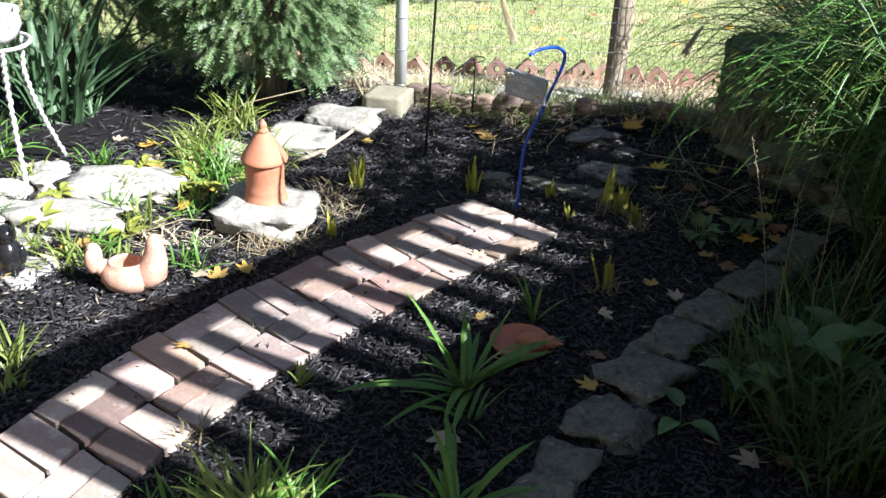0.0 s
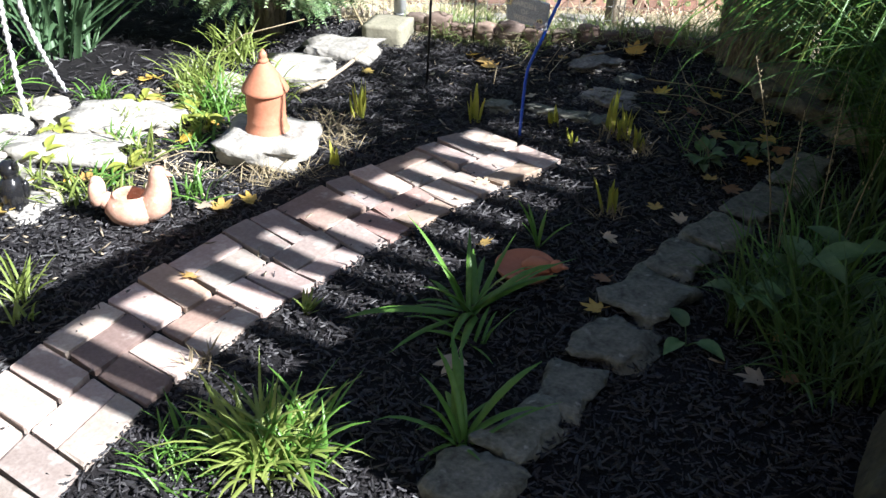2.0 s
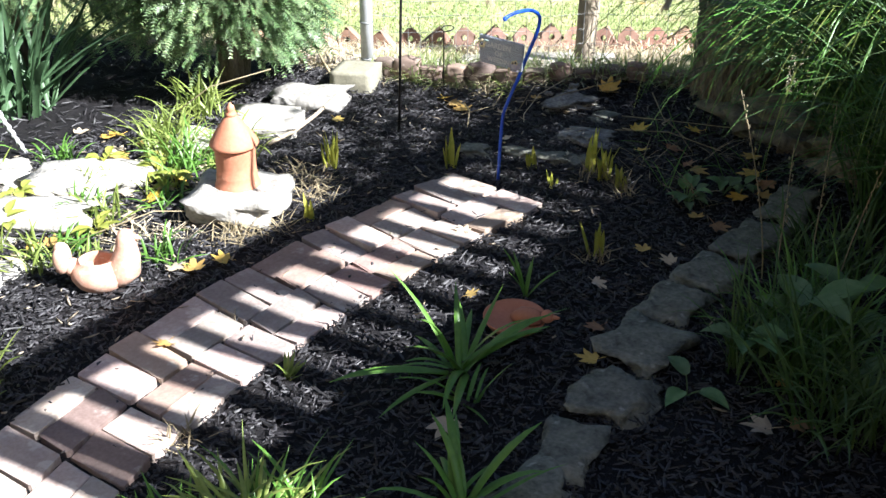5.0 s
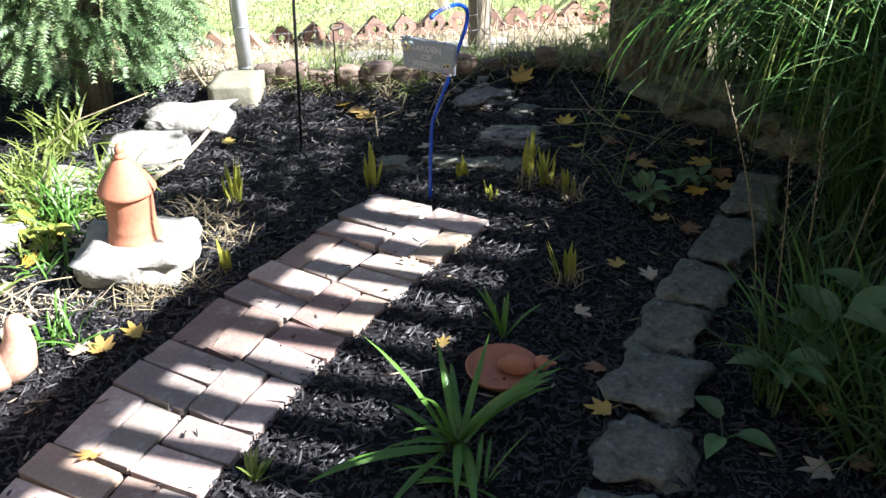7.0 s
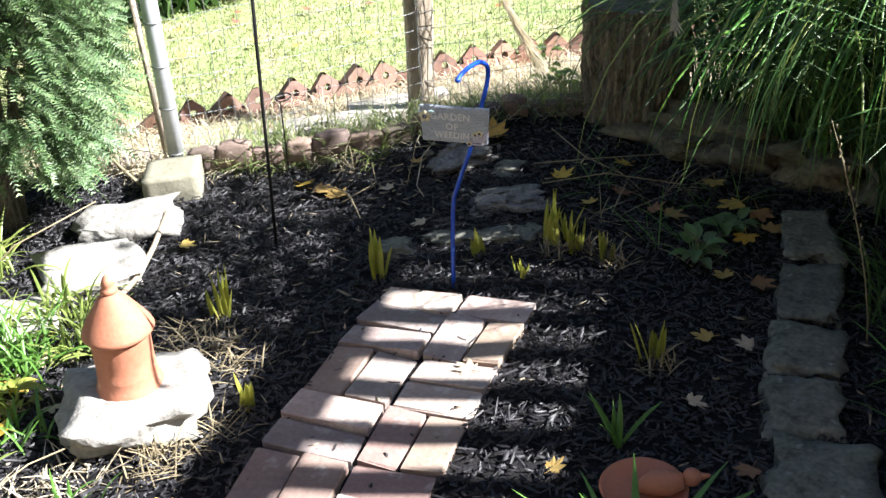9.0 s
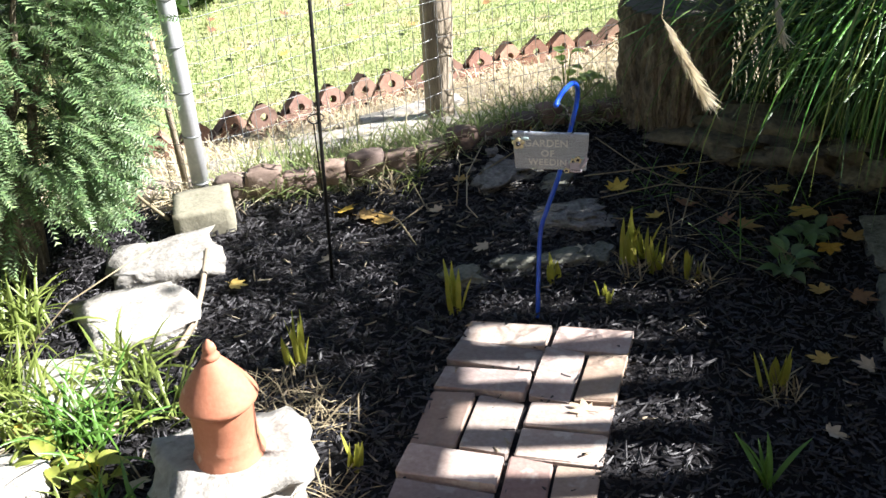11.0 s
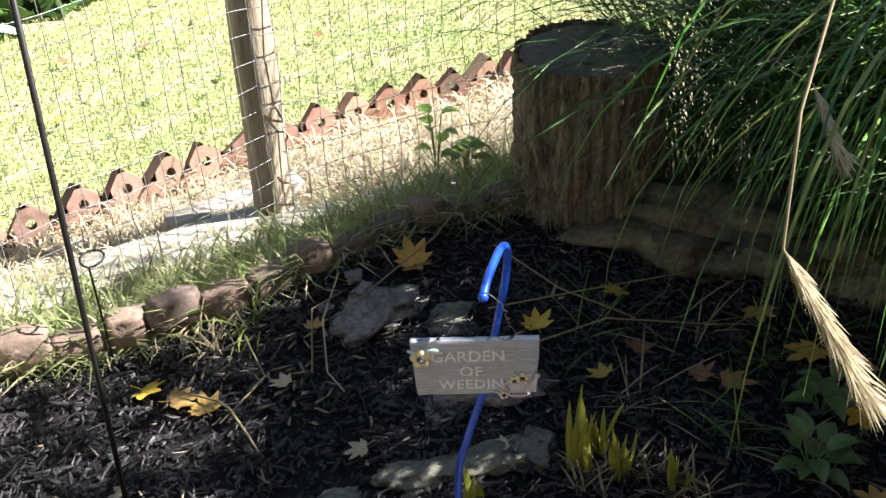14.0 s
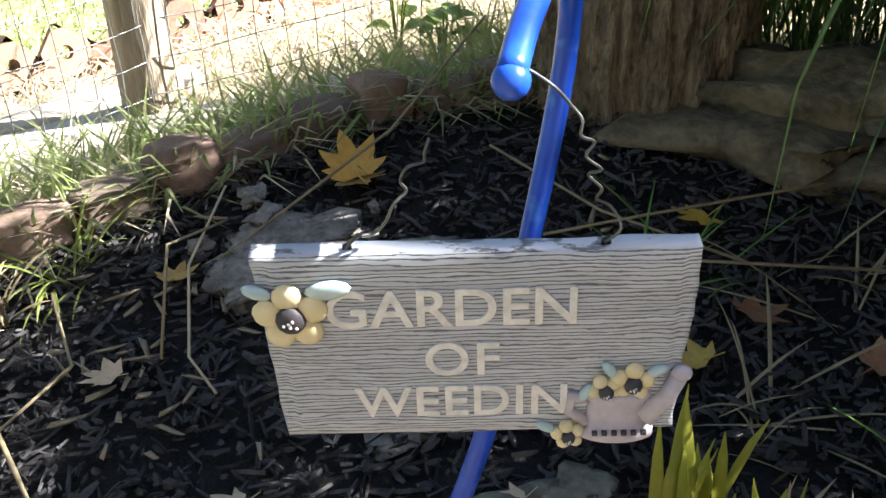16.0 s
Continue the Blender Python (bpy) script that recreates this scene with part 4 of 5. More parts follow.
part("can_handle", s, LILAC, can)
flower(0.070, -0.0195, 0.0105, ob, 0.2)
flower(0.058, -0.0235, 0.0085, ob, 0.8)
flower(0.0415, -0.0505, 0.008, ob, 0.5)
for x, z, l, a in ((0.0595, -0.0125, 0.011, 2.2), (0.081, -0.0135, 0.011, 0.4), (0.049, -0.0255, 0.011, 4.2), (0.066, -0.031, 0.011, 3.6), (0.031, -0.046, 0.01, 2.7)):
    moulded_leaf(x, z, l, a, ob)
s = Shape()
for i in range(6):
    box(s, (cx - 0.012 + i * 0.0045, -0.0145, cz - 0.0125), (cx - 0.0095 + i * 0.0045, -0.0125, cz - 0.0105), 0)
part("check_band", s, SEED, can)
tipw = Vector((0.284, 0.091, 0.761)) - Vector((SX, SY, SZ))
tipw = tipw / 0.96
RUNS = ((-0.0555, ((0, 0), (0.006, 0.007), (0.012, 0.006), (0.018, 0.013), (0.022, 0.022), (0.0275, 0.0265), (0.0255, 0.033), (0.0285, 0.039), (0.035, 0.040), (0.036, 0.046), (0.038, 0.052))),
        (0.055, ((0, 0), (0.0064, 0.008), (0.002, 0.0165), (-0.0045, 0.022), (-0.0025, 0.027), (-0.008, 0.032), (-0.003, 0.036), (-0.0095, 0.042), (-0.006, 0.047), (-0.012, 0.052), (-0.0115, 0.058), (-0.0156, 0.0634), (-0.023, 0.0735), (-0.033, 0.080))))
for sx, steps in RUNS:
    line = [Vector((sx + dx, -0.001 - 0.002 * math.sin(i * 2.2), 0.052 + dz)) for i, (dx, dz) in enumerate(steps)]
    if sx > 0:
        line.append(tipw)
    fine = []
    for i in range(len(line) - 1):
        p0, p1, p2, p3 = line[max(0, i - 1)], line[i], line[i + 1], line[min(len(line) - 1, i + 2)]
        for k in range(5):
            u = k / 5
            fine.append(0.5 * (2 * p1 + (p2 - p0) * u + (2 * p0 - 5 * p1 + 4 * p2 - p3) * u * u + (3 * p1 - p0 - 3 * p2 + p3) * u ** 3))
    fine.append(line[-1])
    s = Shape()
    tube(s, fine, 0.0007, 6)
    part("hanging_wire", s, DARKWIRE, ob, "thin twisted grey hanging wire")
    s = Shape()
    tube(s, [(sx - 0.001, 0, 0.048), (sx, 0, 0.053), (sx + 0.0015, 0, 0.0545), (sx + 0.002, 0, 0.05)], 0.0012, 6)
    part("eyelet", s, DARKIRON, ob, "small rusty eyelet")

ob_sign.scale = (0.96, 0.96, 0.96)

# ---- plants in the bed ----
DL = "low clump of green strap leaves growing in mulch"
tuft("daylily", 0.885, -0.925, 22, 0.35, 0.025, STRAP, "daylily with long arching green strap leaves", "plant", 0.02, (0.35, 1.45), (0.5, 1.5), 31)
tuft("daylily", 1.23, -1.37, 20, 0.25, 0.022, STRAP, "daylily with broad bent strap leaves", "plant", 0.03, (0.3, 1.4), (0.5, 1.6), 32, facing=(2.3, 1.5))
tuft("daylily", 1.00, -1.03, 8, 0.22, 0.014, STRAP, "thin green leaves between two daylilies", "plant", 0.02, (0.3, 1.2), (0.3, 1.2), 33)
tuft("young_daylily", 0.797, -0.48, 7, 0.17, 0.014, STRAP, "young daylily with a few upright leaves", "plant", 0.012, (0.05, 0.7), (0.1, 0.7), 34)
for i, (x, y, n, l, seed) in enumerate(((0.828, -0.13, 7, 0.14, 35), (0.455, 0.43, 9, 0.18, 36), (0.53, 0.41, 8, 0.11, 46), (0.63, 0.375, 9, 0.12, 37), (-0.015, 0.178, 9, 0.16, 38), (-0.39, -0.105, 9, 0.16, 39), (-0.125, -0.495, 6, 0.10, 40), (0.24, 0.36, 6, 0.08, 41), (0.403, 0.255, 4, 0.07, 42))):
    tuft("cut_plant", x, y, n + 2, l, 0.018, SHOOT, "cut-back plant with short yellow-green stubs", "plant", 0.024, (0.0, 0.28), (0.0, 0.4), seed, group="cut-back plants in the bed", segs=4)
for i, (x, y) in enumerate(((0.48, 0.40), (0.65, 0.35), (0.84, -0.15), (-0.24, -0.72), (0.58, 0.42), (0.53, -1.60))):
    tuft("dry_tuft", x, y, 30, 0.085, 0.006, STEM, "small tuft of dry tan grass", "plant", 0.05, (0.2, 1.2), (0.2, 1.0), 50 + i, segs=3)
tuft("green_sprout", 0.53, -1.235, 16, 0.075, 0.012, BRIGHT, "small bright green seedling at the path's edge", "plant", 0.012, (0.1, 1.1), (0.1, 0.8), 60, segs=4)
tuft("grass_clump", 0.945, -1.745, 120, 0.25, 0.012, BRIGHT, "bright lush clump of narrow green leaves in sun", "plant", 0.07, (0.1, 1.1), (0.8, 2.1), 61)
tuft("grass_clump", 0.98, -1.70, 60, 0.25, 0.012, STRAP, "bright lush clump of narrow green leaves in sun", "plant", 0.10, (0.1, 1.0), (0.5, 1.6), 62)
tuft("grass_clump", 0.80, -1.86, 90, 0.13, 0.007, STRAP, "low wiry tangle of green stems beside bricks", "plant", 0.13, (0.3, 1.3), (0.4, 1.4), 63)
tuft("grass_clump", -0.14, -1.74, 22, 0.20, 0.013, BRIGHT, "lit clump of narrow green leaves in mulch", "plant", 0.03, (0.1, 0.9), (0.2, 1.2), 64)
tuft("grass_clump", -0.03, -1.80, 12, 0.12, 0.012, BRIGHT, "lit clump of narrow green leaves in mulch", "plant", 0.03, (0.1, 0.9), (0.2, 1.2), 65)
LEFT = ((-0.29, -0.98, 26, 0.15), (-0.60, -1.28, 34, 0.17), (-0.71, -0.93, 34, 0.17), (-0.62, -0.72, 22, 0.13), (-0.69, -0.33, 40, 0.17), (-0.84, -0.20, 50, 0.20), (-0.80, -0.46, 60, 0.24), (-0.98, -0.42, 60, 0.24), (-1.15, -0.28, 60, 0.22), (-1.15, -1.35, 60, 0.2), (-0.9, -1.55, 50, 0.2), (-1.28, 0.0, 80, 0.24), (-1.75, -0.95, 50, 0.3), (-1.6, -1.25, 60, 0.25))
LEFT += tuple((-1.35 + 0.11 * i + 0.06 * math.sin(i * 5), -1.0 + 0.38 * math.sin(i * 2.3), 30, 0.13) for i in range(9))
for i, (x, y, n, l) in enumerate(LEFT):
    tuft("grass_clump", x, y, n, l, 0.0105, BRIGHT if i % 3 else STRAP, "sunlit clump of narrow arching green leaves", "plant", 0.05 + 0.0007 * n, (0.15, 1.1), (0.5, 1.6), 70 + i)
for i, (x, y) in enumerate(((-0.42, -0.84), (-0.24, -0.74), (-0.33, -0.28), (-0.24, -0.33), (-0.42, -0.22), (-0.52, -0.96), (-0.18, -0.62))):
    tuft("dead_stems", x, y, 60, 0.11, 0.0045, STRAW if i in (0, 5) else STEM, "matted dry beige stems of a withered plant", "plant", 0.09, (0.8, 1.5), (0.1, 0.8), 90 + i, segs=4)

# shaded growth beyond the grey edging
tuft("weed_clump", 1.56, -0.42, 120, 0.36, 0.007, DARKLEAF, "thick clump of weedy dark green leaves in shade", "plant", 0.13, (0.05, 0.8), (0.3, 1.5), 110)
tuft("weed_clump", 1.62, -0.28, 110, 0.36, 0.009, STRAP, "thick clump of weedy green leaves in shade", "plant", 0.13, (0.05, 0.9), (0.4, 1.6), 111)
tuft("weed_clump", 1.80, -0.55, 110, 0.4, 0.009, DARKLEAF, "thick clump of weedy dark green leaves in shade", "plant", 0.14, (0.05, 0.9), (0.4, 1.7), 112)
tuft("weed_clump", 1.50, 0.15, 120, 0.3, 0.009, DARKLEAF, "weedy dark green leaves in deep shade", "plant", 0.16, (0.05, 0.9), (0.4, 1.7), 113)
for i, (x, y) in enumerate(((0.62, 0.62), (0.78, 0.55), (0.92, 0.45), (0.55, 0.90), (0.72, 0.85), (0.95, 0.75))):
    tuft("weed_clump", x, y, 13, 0.2, 0.005, STRAP if i % 2 else STEM, "sparse fallen green grass blades on mulch", "plant", 0.09, (0.6, 1.4), (0.2, 0.9), 120 + i)


def leafy(name, x, y, count, ln, width, mat, label, seed, lift=0.06):
    """A rosette of broad pointed leaves on stalks; each leaf is a part."""
    r = random.Random(seed)
    ob = thing(name, on_ground(x, y, -0.005), label=label, category="plant")
    for i in range(count):
        s = Shape()
        az = i * 2.4 + r.uniform(-0.3, 0.3)
        out, z0 = r.uniform(0.01, 0.035), lift * r.uniform(0.5, 1.2)
        h = Vector((math.cos(az), math.sin(az), 0))
        sd = Vector((-math.sin(az), math.cos(az), 0))
        tube(s, [(0, 0, 0), tuple(h * out * 0.5 + Vector((0, 0, z0 * 0.6))), tuple(h * out + Vector((0, 0, z0)))], 0.0022, 5, False)
        k = len(s.v)
        L1 = ln * r.uniform(0.7, 1.1)
        tilt, droop = r.uniform(0.2, 0.8), r.uniform(0.6, 1.3)
        p = h * out + Vector((0, 0, z0))
        for j in range(7):
            t = j / 6
            a = tilt - droop * t
            w = width * math.sin(math.pi * min(1, 0.08 + t * 0.92) ** 0.75) * 0.5
            for q in (-1, -0.5, 0, 0.5, 1):
                s.v.append(tuple(p + sd * w * q + Vector((0, 0, abs(q) * w * 0.35))))
            p = p + (h * math.cos(a) + Vector((0, 0, math.sin(a)))) * L1 / 6
        for j in range(6):
            for q in range(4):
                o = k + j * 5 + q
                s.f.append((o, o + 1, o + 6, o + 5))
        part("leaf", s, mat, ob)
    return ob


leafy("leafy_plant", 0.885, 0.395, 12, 0.065, 0.038, HOSTA, "small leafy rosette with pale green leaves", 5)
leafy("leafy_plant", 0.99, 0.62, 6, 0.06, 0.035, HOSTA, "broad-leaved green plant in shade", 6, 0.03)
leafy("leafy_plant", 0.95, 0.56, 7, 0.065, 0.04, HOSTA, "broad-leaved green plant in shade", 16, 0.06)
leafy("leafy_plant", 1.78, -0.42, 4, 0.13, 0.06, HOSTA, "broad-leaved green plant beside grey stones", 7)
leafy("leafy_plant", 1.435, -0.66, 3, 0.10, 0.05, HOSTA, "broad-leaved green plant beside grey stones", 8)
leafy("leafy_plant", 1.60, -0.36, 5, 0.17, 0.085, HOSTA, "tall broad-leaved dock among thin weeds in shade", 28, 0.24)
leafy("leafy_plant", 1.50, -0.50, 6, 0.13, 0.06, HOSTA, "tall broad-leaved dock among thin weeds in shade", 29, 0.14)
leafy("leafy_plant", 1.66, -0.2, 9, 0.13, 0.07, HOSTA, "broad-leaved green weeds beside grey stones", 9, 0.2)
for i, (x, y) in enumerate(((-0.72, -0.60), (-0.86, -0.58), (-0.93, -1.18), (-1.10, -1.02), (-0.62, -1.02), (-1.12, -0.62))):
    leafy("leafy_plant", x, y, 9, 0.075, 0.035, SHOOT, "yellowing broad-leaved plant beside pale stones", 40 + i, 0.05)
leafy("vine", 0.22, 1.80, 8, 0.075, 0.05, BRIGHT, "lobed green vine leaves climbing beside the stump", 10, 0.16)
leafy("vine", 0.12, 1.95, 7, 0.07, 0.05, BRIGHT, "lobed green vine leaves below the fence", 11, 0.2)

tuft("young_daylily", 0.50, 0.49, 11, 0.12, 0.014, SHOOT, "bright green shoots just above the mulch", "plant", 0.012, (0.0, 0.5), (0.0, 0.4), 47, segs=4)

# tall thin seed stems
for i, (x, y, h, dx, dy) in enumerate(((1.34, 0.02, 0.62, -0.16, 0.0), (1.45, 0.10, 0.60, -0.03, 0.05), (1.55, 0.05, 0.66, 0.1, 0.0), (1.42, -0.1, 0.5, -0.05, 0.1))):
    ob = thing("seed_stem", on_ground(x, y, -0.02), label="tall thin stem with tiny seed pods", category="weed", group="seed stems")
    s = Shape()
    pts = [(dx * (t / 6) ** 1.5, dy * (t / 6) ** 1.5, h * t / 6) for t in range(7)]
    tube(s, pts, [0.0028, 0.0026, 0.0024, 0.002, 0.0017, 0.0014, 0.001], 5)
    part("stalk", s, STEM, ob)
    s = Shape()
    r = random.Random(i)
    for k in range(22):
        t = 0.45 + 0.55 * k / 22
        ball(s, (dx * t ** 1.5 + r.uniform(-0.01, 0.01), dy * t ** 1.5 + r.uniform(-0.01, 0.01), h * t), (0.003, 0.003, 0.006), 5, 4)
    part("seed_head", s, STEM, ob, kind="stuff")

# grass plumes hanging over the bed on long arching stalks
def grass_plume(base, arch, start, tip, seed):
    """A dry feathery plume at the end of a thin stalk that rises from base and bends over."""
    base, start, tip = Vector(base), Vector(start), Vector(tip)
    ob = thing("grass_plume", tuple(base), label="dry cream plume of ornamental grass on an arching stalk", category="grass", group="grass plumes")
    s = Shape()
    line = [Vector((0, 0, 0))] + [Vector(p) - base for p in arch] + [start - base, start.lerp(tip, 0.5) - base, tip - base]
    tube(s, line, [0.0022 - 0.0014 * i / (len(line) - 1) for i in range(len(line))], 6)
    part("stalk", s, STEM, ob)
    s = Shape()
    r = random.Random(seed)
    axis = (tip - start).normalized()
    for q in range(520):
        u = r.random()
        p = start.lerp(tip, u * 0.85) - base
        o = Vector((r.gauss(0, 1), r.gauss(0, 1), r.gauss(0, 1))) * (0.004 + 0.006 * u)
        e = p + o + axis * 0.045
        k0 = len(s.v)
        s.v += [tuple(p), tuple(p + o * 0.6 + axis * 0.024 + Vector((0.0012, 0.0008, 0))), tuple(e)]
        s.f.append((k0, k0 + 1, k0 + 2))
    part("plume", s, STRAW, ob, kind="stuff")


grass_plume((1.30, 1.05, 0.25), [(1.22, 0.95, 0.85), (1.05, 0.62, 1.32), (0.80, 0.10, 1.50), (0.60, -0.28, 1.40), (0.535, -0.40, 1.26)], (0.525, -0.435, 1.160), (0.612, -0.455, 1.010), 3)
grass_plume((1.36, 1.10, 0.25), [(1.28, 0.98, 0.75), (0.979, 0.721, 1.080), (0.758, 0.493, 0.915)], (0.785, 0.377, 0.927), (0.798, 0.237, 0.865), 4)

# ---- fallen leaves ----
def maple_leaf(seed, size):
    """A curled five-lobed leaf."""
    r = random.Random(seed)
    s = Shape()
    outline = []
    for i in range(5):
        a = radians(-80 + 40 * i) + radians(90)
        ln = (0.62, 0.85, 1.0, 0.85, 0.62)[i] * r.uniform(0.9, 1.1)
        outline += [(a - 0.22, ln * 0.66), (a - 0.12, ln * 0.78), (a, ln * 0.94), (a + 0.13, ln * 0.77), (a + 0.22, ln * 0.66), (a + 0.35, 0.47)]
    outline = [(radians(-30), 0.3)] + outline + [(radians(215), 0.3), (radians(265), 0.12)]
    curl, cup = r.uniform(0.15, 0.4), r.uniform(-0.25, 0.4)
    pts = [(ln * math.cos(a), ln * math.sin(a)) for a, ln in outline]
    s.v = [(0, 0, 0)] + [(0.5 * x, 0.5 * y, 0) for x, y in pts] + [(x, y, 0) for x, y in pts]
    s.v = [(size * x / 1.7, size * (y - 0.3) / 1.7, size / 1.7 * (curl * x * x + cup * y * y * 0.6 + 0.06 * noise.noise((x * 3 + seed, y * 3, 0)))) for x, y, z in s.v]
    n = len(pts)
    for i in range(n):
        j = (i + 1) % n
        s.f += [(0, 1 + i, 1 + j), (1 + i, 1 + n + i, 1 + n + j, 1 + j)]
    tube(s, [(0, -0.3 * size / 1.7, 0.0), (0.05 * size, -0.62 * size / 1.7 - 0.1 * size, 0.01)], 0.0009, 4, False)
    return s


YEL = [maple_leaf(i, 0.1).mesh("fallen_leaf", m) for i, m in enumerate((YELLOWLEAF, YELLOWLEAF, YELLOWLEAF, PALELEAF, BROWNLEAF, PALELEAF))]
FALLEN = ((-0.695, 0.266, 0, 0.75), (-0.49, 0.75, 1, 1.1), (-0.40, 0.71, 2, 1.0), (-0.35, 0.69, 0, 1.0), (-0.19, 0.758, 5, 0.7), (0.006, 0.515, 3, 0.75), (0.103, 1.162, 1, 1.1), (-0.134, 0.953, 2, 0.7), (0.393, 0.935, 2, 0.95), (0.585, 1.034, 0, 0.9),
          (0.62, 0.80, 4, 1.0), (0.80, 0.66, 1, 1.0), (0.966, 0.744, 1, 1.1), (1.056, 0.678, 4, 1.1), (1.02, 0.52, 2, 0.9), (0.97, 0.30, 1, 0.8), (1.08, 0.26, 4, 1.0), (0.943, -0.025, 1, 0.75), (1.046, -0.043, 5, 0.75), (0.953, -0.311, 5, 0.7),
          (1.147, -0.693, 0, 0.9), (1.026, -1.175, 3, 1.1), (0.148, -1.348, 0, 0.8), (-0.155, -0.985, 1, 1.0), (-0.20, -1.02, 3, 0.9), (-0.123, -0.901, 2, 0.9), (0.676, -0.594, 0, 0.6), (1.075, -0.544, 4, 0.8), (0.378, -0.257, 3, 0.8),
          (1.735, -0.64, 4, 0.9), (1.65, -0.70, 5, 1.0), (1.63, -0.48, 1, 0.9), (0.30, 0.50, 5, 0.6), (-0.47, 0.42, 5, 0.6), (-0.62, 0.30, 3, 0.6), (0.90, 0.90, 0, 1.0), (1.1, 0.6, 1, 1.0), (-0.88, -0.62, 0, 1.1), (-0.95, -0.9, 1, 1.0),
          (-1.12, -0.55, 1, 1.1), (-0.68, -1.15, 0, 1.0), (-1.05, -1.2, 2, 1.2), (-0.45, -1.05, 3, 0.9), (0.52, 0.72, 0, 0.8), (0.74, 0.70, 4, 0.8))
rnd = random.Random(17)
FALLEN += tuple((rnd.uniform(-1.5, -0.6), rnd.uniform(-1.6, -0.4), rnd.choice((0, 1, 2, 3, 3, 5)), rnd.uniform(0.6, 1.1)) for i in range(46))
for x, y, k, size in FALLEN:
    ob = new("fallen_leaf", YEL[k])
    tagged(ob, label=("yellow", "yellow", "yellow", "pale tan", "brown", "pale dry")[k] + " fallen maple leaf, curled, lying on mulch", category="leaf", group="fallen leaves")
    ob.matrix_basis = lying(x, y, rnd.uniform(0, 360), 0.018, rnd.uniform(-22, 22)) @ Matrix.Diagonal((1.2 * size, 1.2 * size, 1.2 * size, 1))
for i in range(46):
    x, y = rnd.uniform(-3.5, 1.2), rnd.uniform(2.4, 6.0)
    if y < lawn_edge(x) + 0.15:
        continue
    ob = new("fallen_leaf", YEL[(0, 1, 2, 4)[i % 4]])
    tagged(ob, label="orange-yellow fallen leaf lying on the lawn", category="leaf", group="fallen leaves on the lawn")
    ob.matrix_basis = lying(x, y, rnd.uniform(0, 360), 0.02, rnd.uniform(-25, 25)) @ Matrix.Diagonal((0.9, 0.9, 0.9, 1))

# one large leaf propped up at the verge
ob = new("fallen_leaf", YEL[0])
tagged(ob, label="large orange-yellow fallen maple leaf propped at the verge", category="leaf", group="fallen leaves")
ob.matrix_basis = lying(0.085, 1.20, 20, 0.03, 22) @ Matrix.Diagonal((1.5, 1.5, 1.5, 1))

# ---- sticks ----
def stick(name, pts, r, mat, label, category="stick"):
    s = Shape()
    tube(s, [on_ground(x, y, z) for x, y, z in pts], r, 6)
    tagged(part(name, s, mat), label=label, category=category)


stick("branch", ((-0.745, -0.10, 0.015), (-0.745, 0.04, 0.02), (-0.79, 0.22, 0.03), (-0.85, 0.42, 0.05)), [0.010, 0.010, 0.009, 0.009], PALELEAF, "bent yellowish stalk lying over the mulch")
stick("branch", ((-1.07, 0.62, 0.05), (-1.16, 0.66, 0.09), (-1.28, 0.72, 0.15)), [0.006, 0.006, 0.005], STEM, "dry pale stalk leaning at the bed's corner")
for i, pts in enumerate((((0.28, 0.98, 0.03), (0.5, 1.0, 0.05), (0.75, 1.02, 0.07)), ((0.3, 1.2, 0.05), (0.45, 1.02, 0.05), (0.62, 0.9, 0.03)), ((-0.08, 0.98, 0.02), (0.15, 1.2, 0.08), (0.3, 1.42, 0.16)), ((0.35, 0.8, 0.04), (0.55, 0.88, 0.05), (0.8, 0.84, 0.04)), ((-0.30, 0.62, 0.02), (-0.22, 0.75, 0.04), (-0.3, 0.92, 0.02)), ((-0.12, 0.78, 0.02), (-0.13, 0.92, 0.09), (-0.08, 1.05, 0.03)), ((-0.6, -1.15, 0.03), (-0.45, -0.9, 0.10), (-0.42, -0.7, 0.03)), ((-1.1, -0.35, 0.1), (-0.95, -0.2, 0.25), (-0.8, 0.0, 0.3)))):
    stick("twig", pts, 0.0022, STEM, "thin dry twig lying over the mulch", "twig")

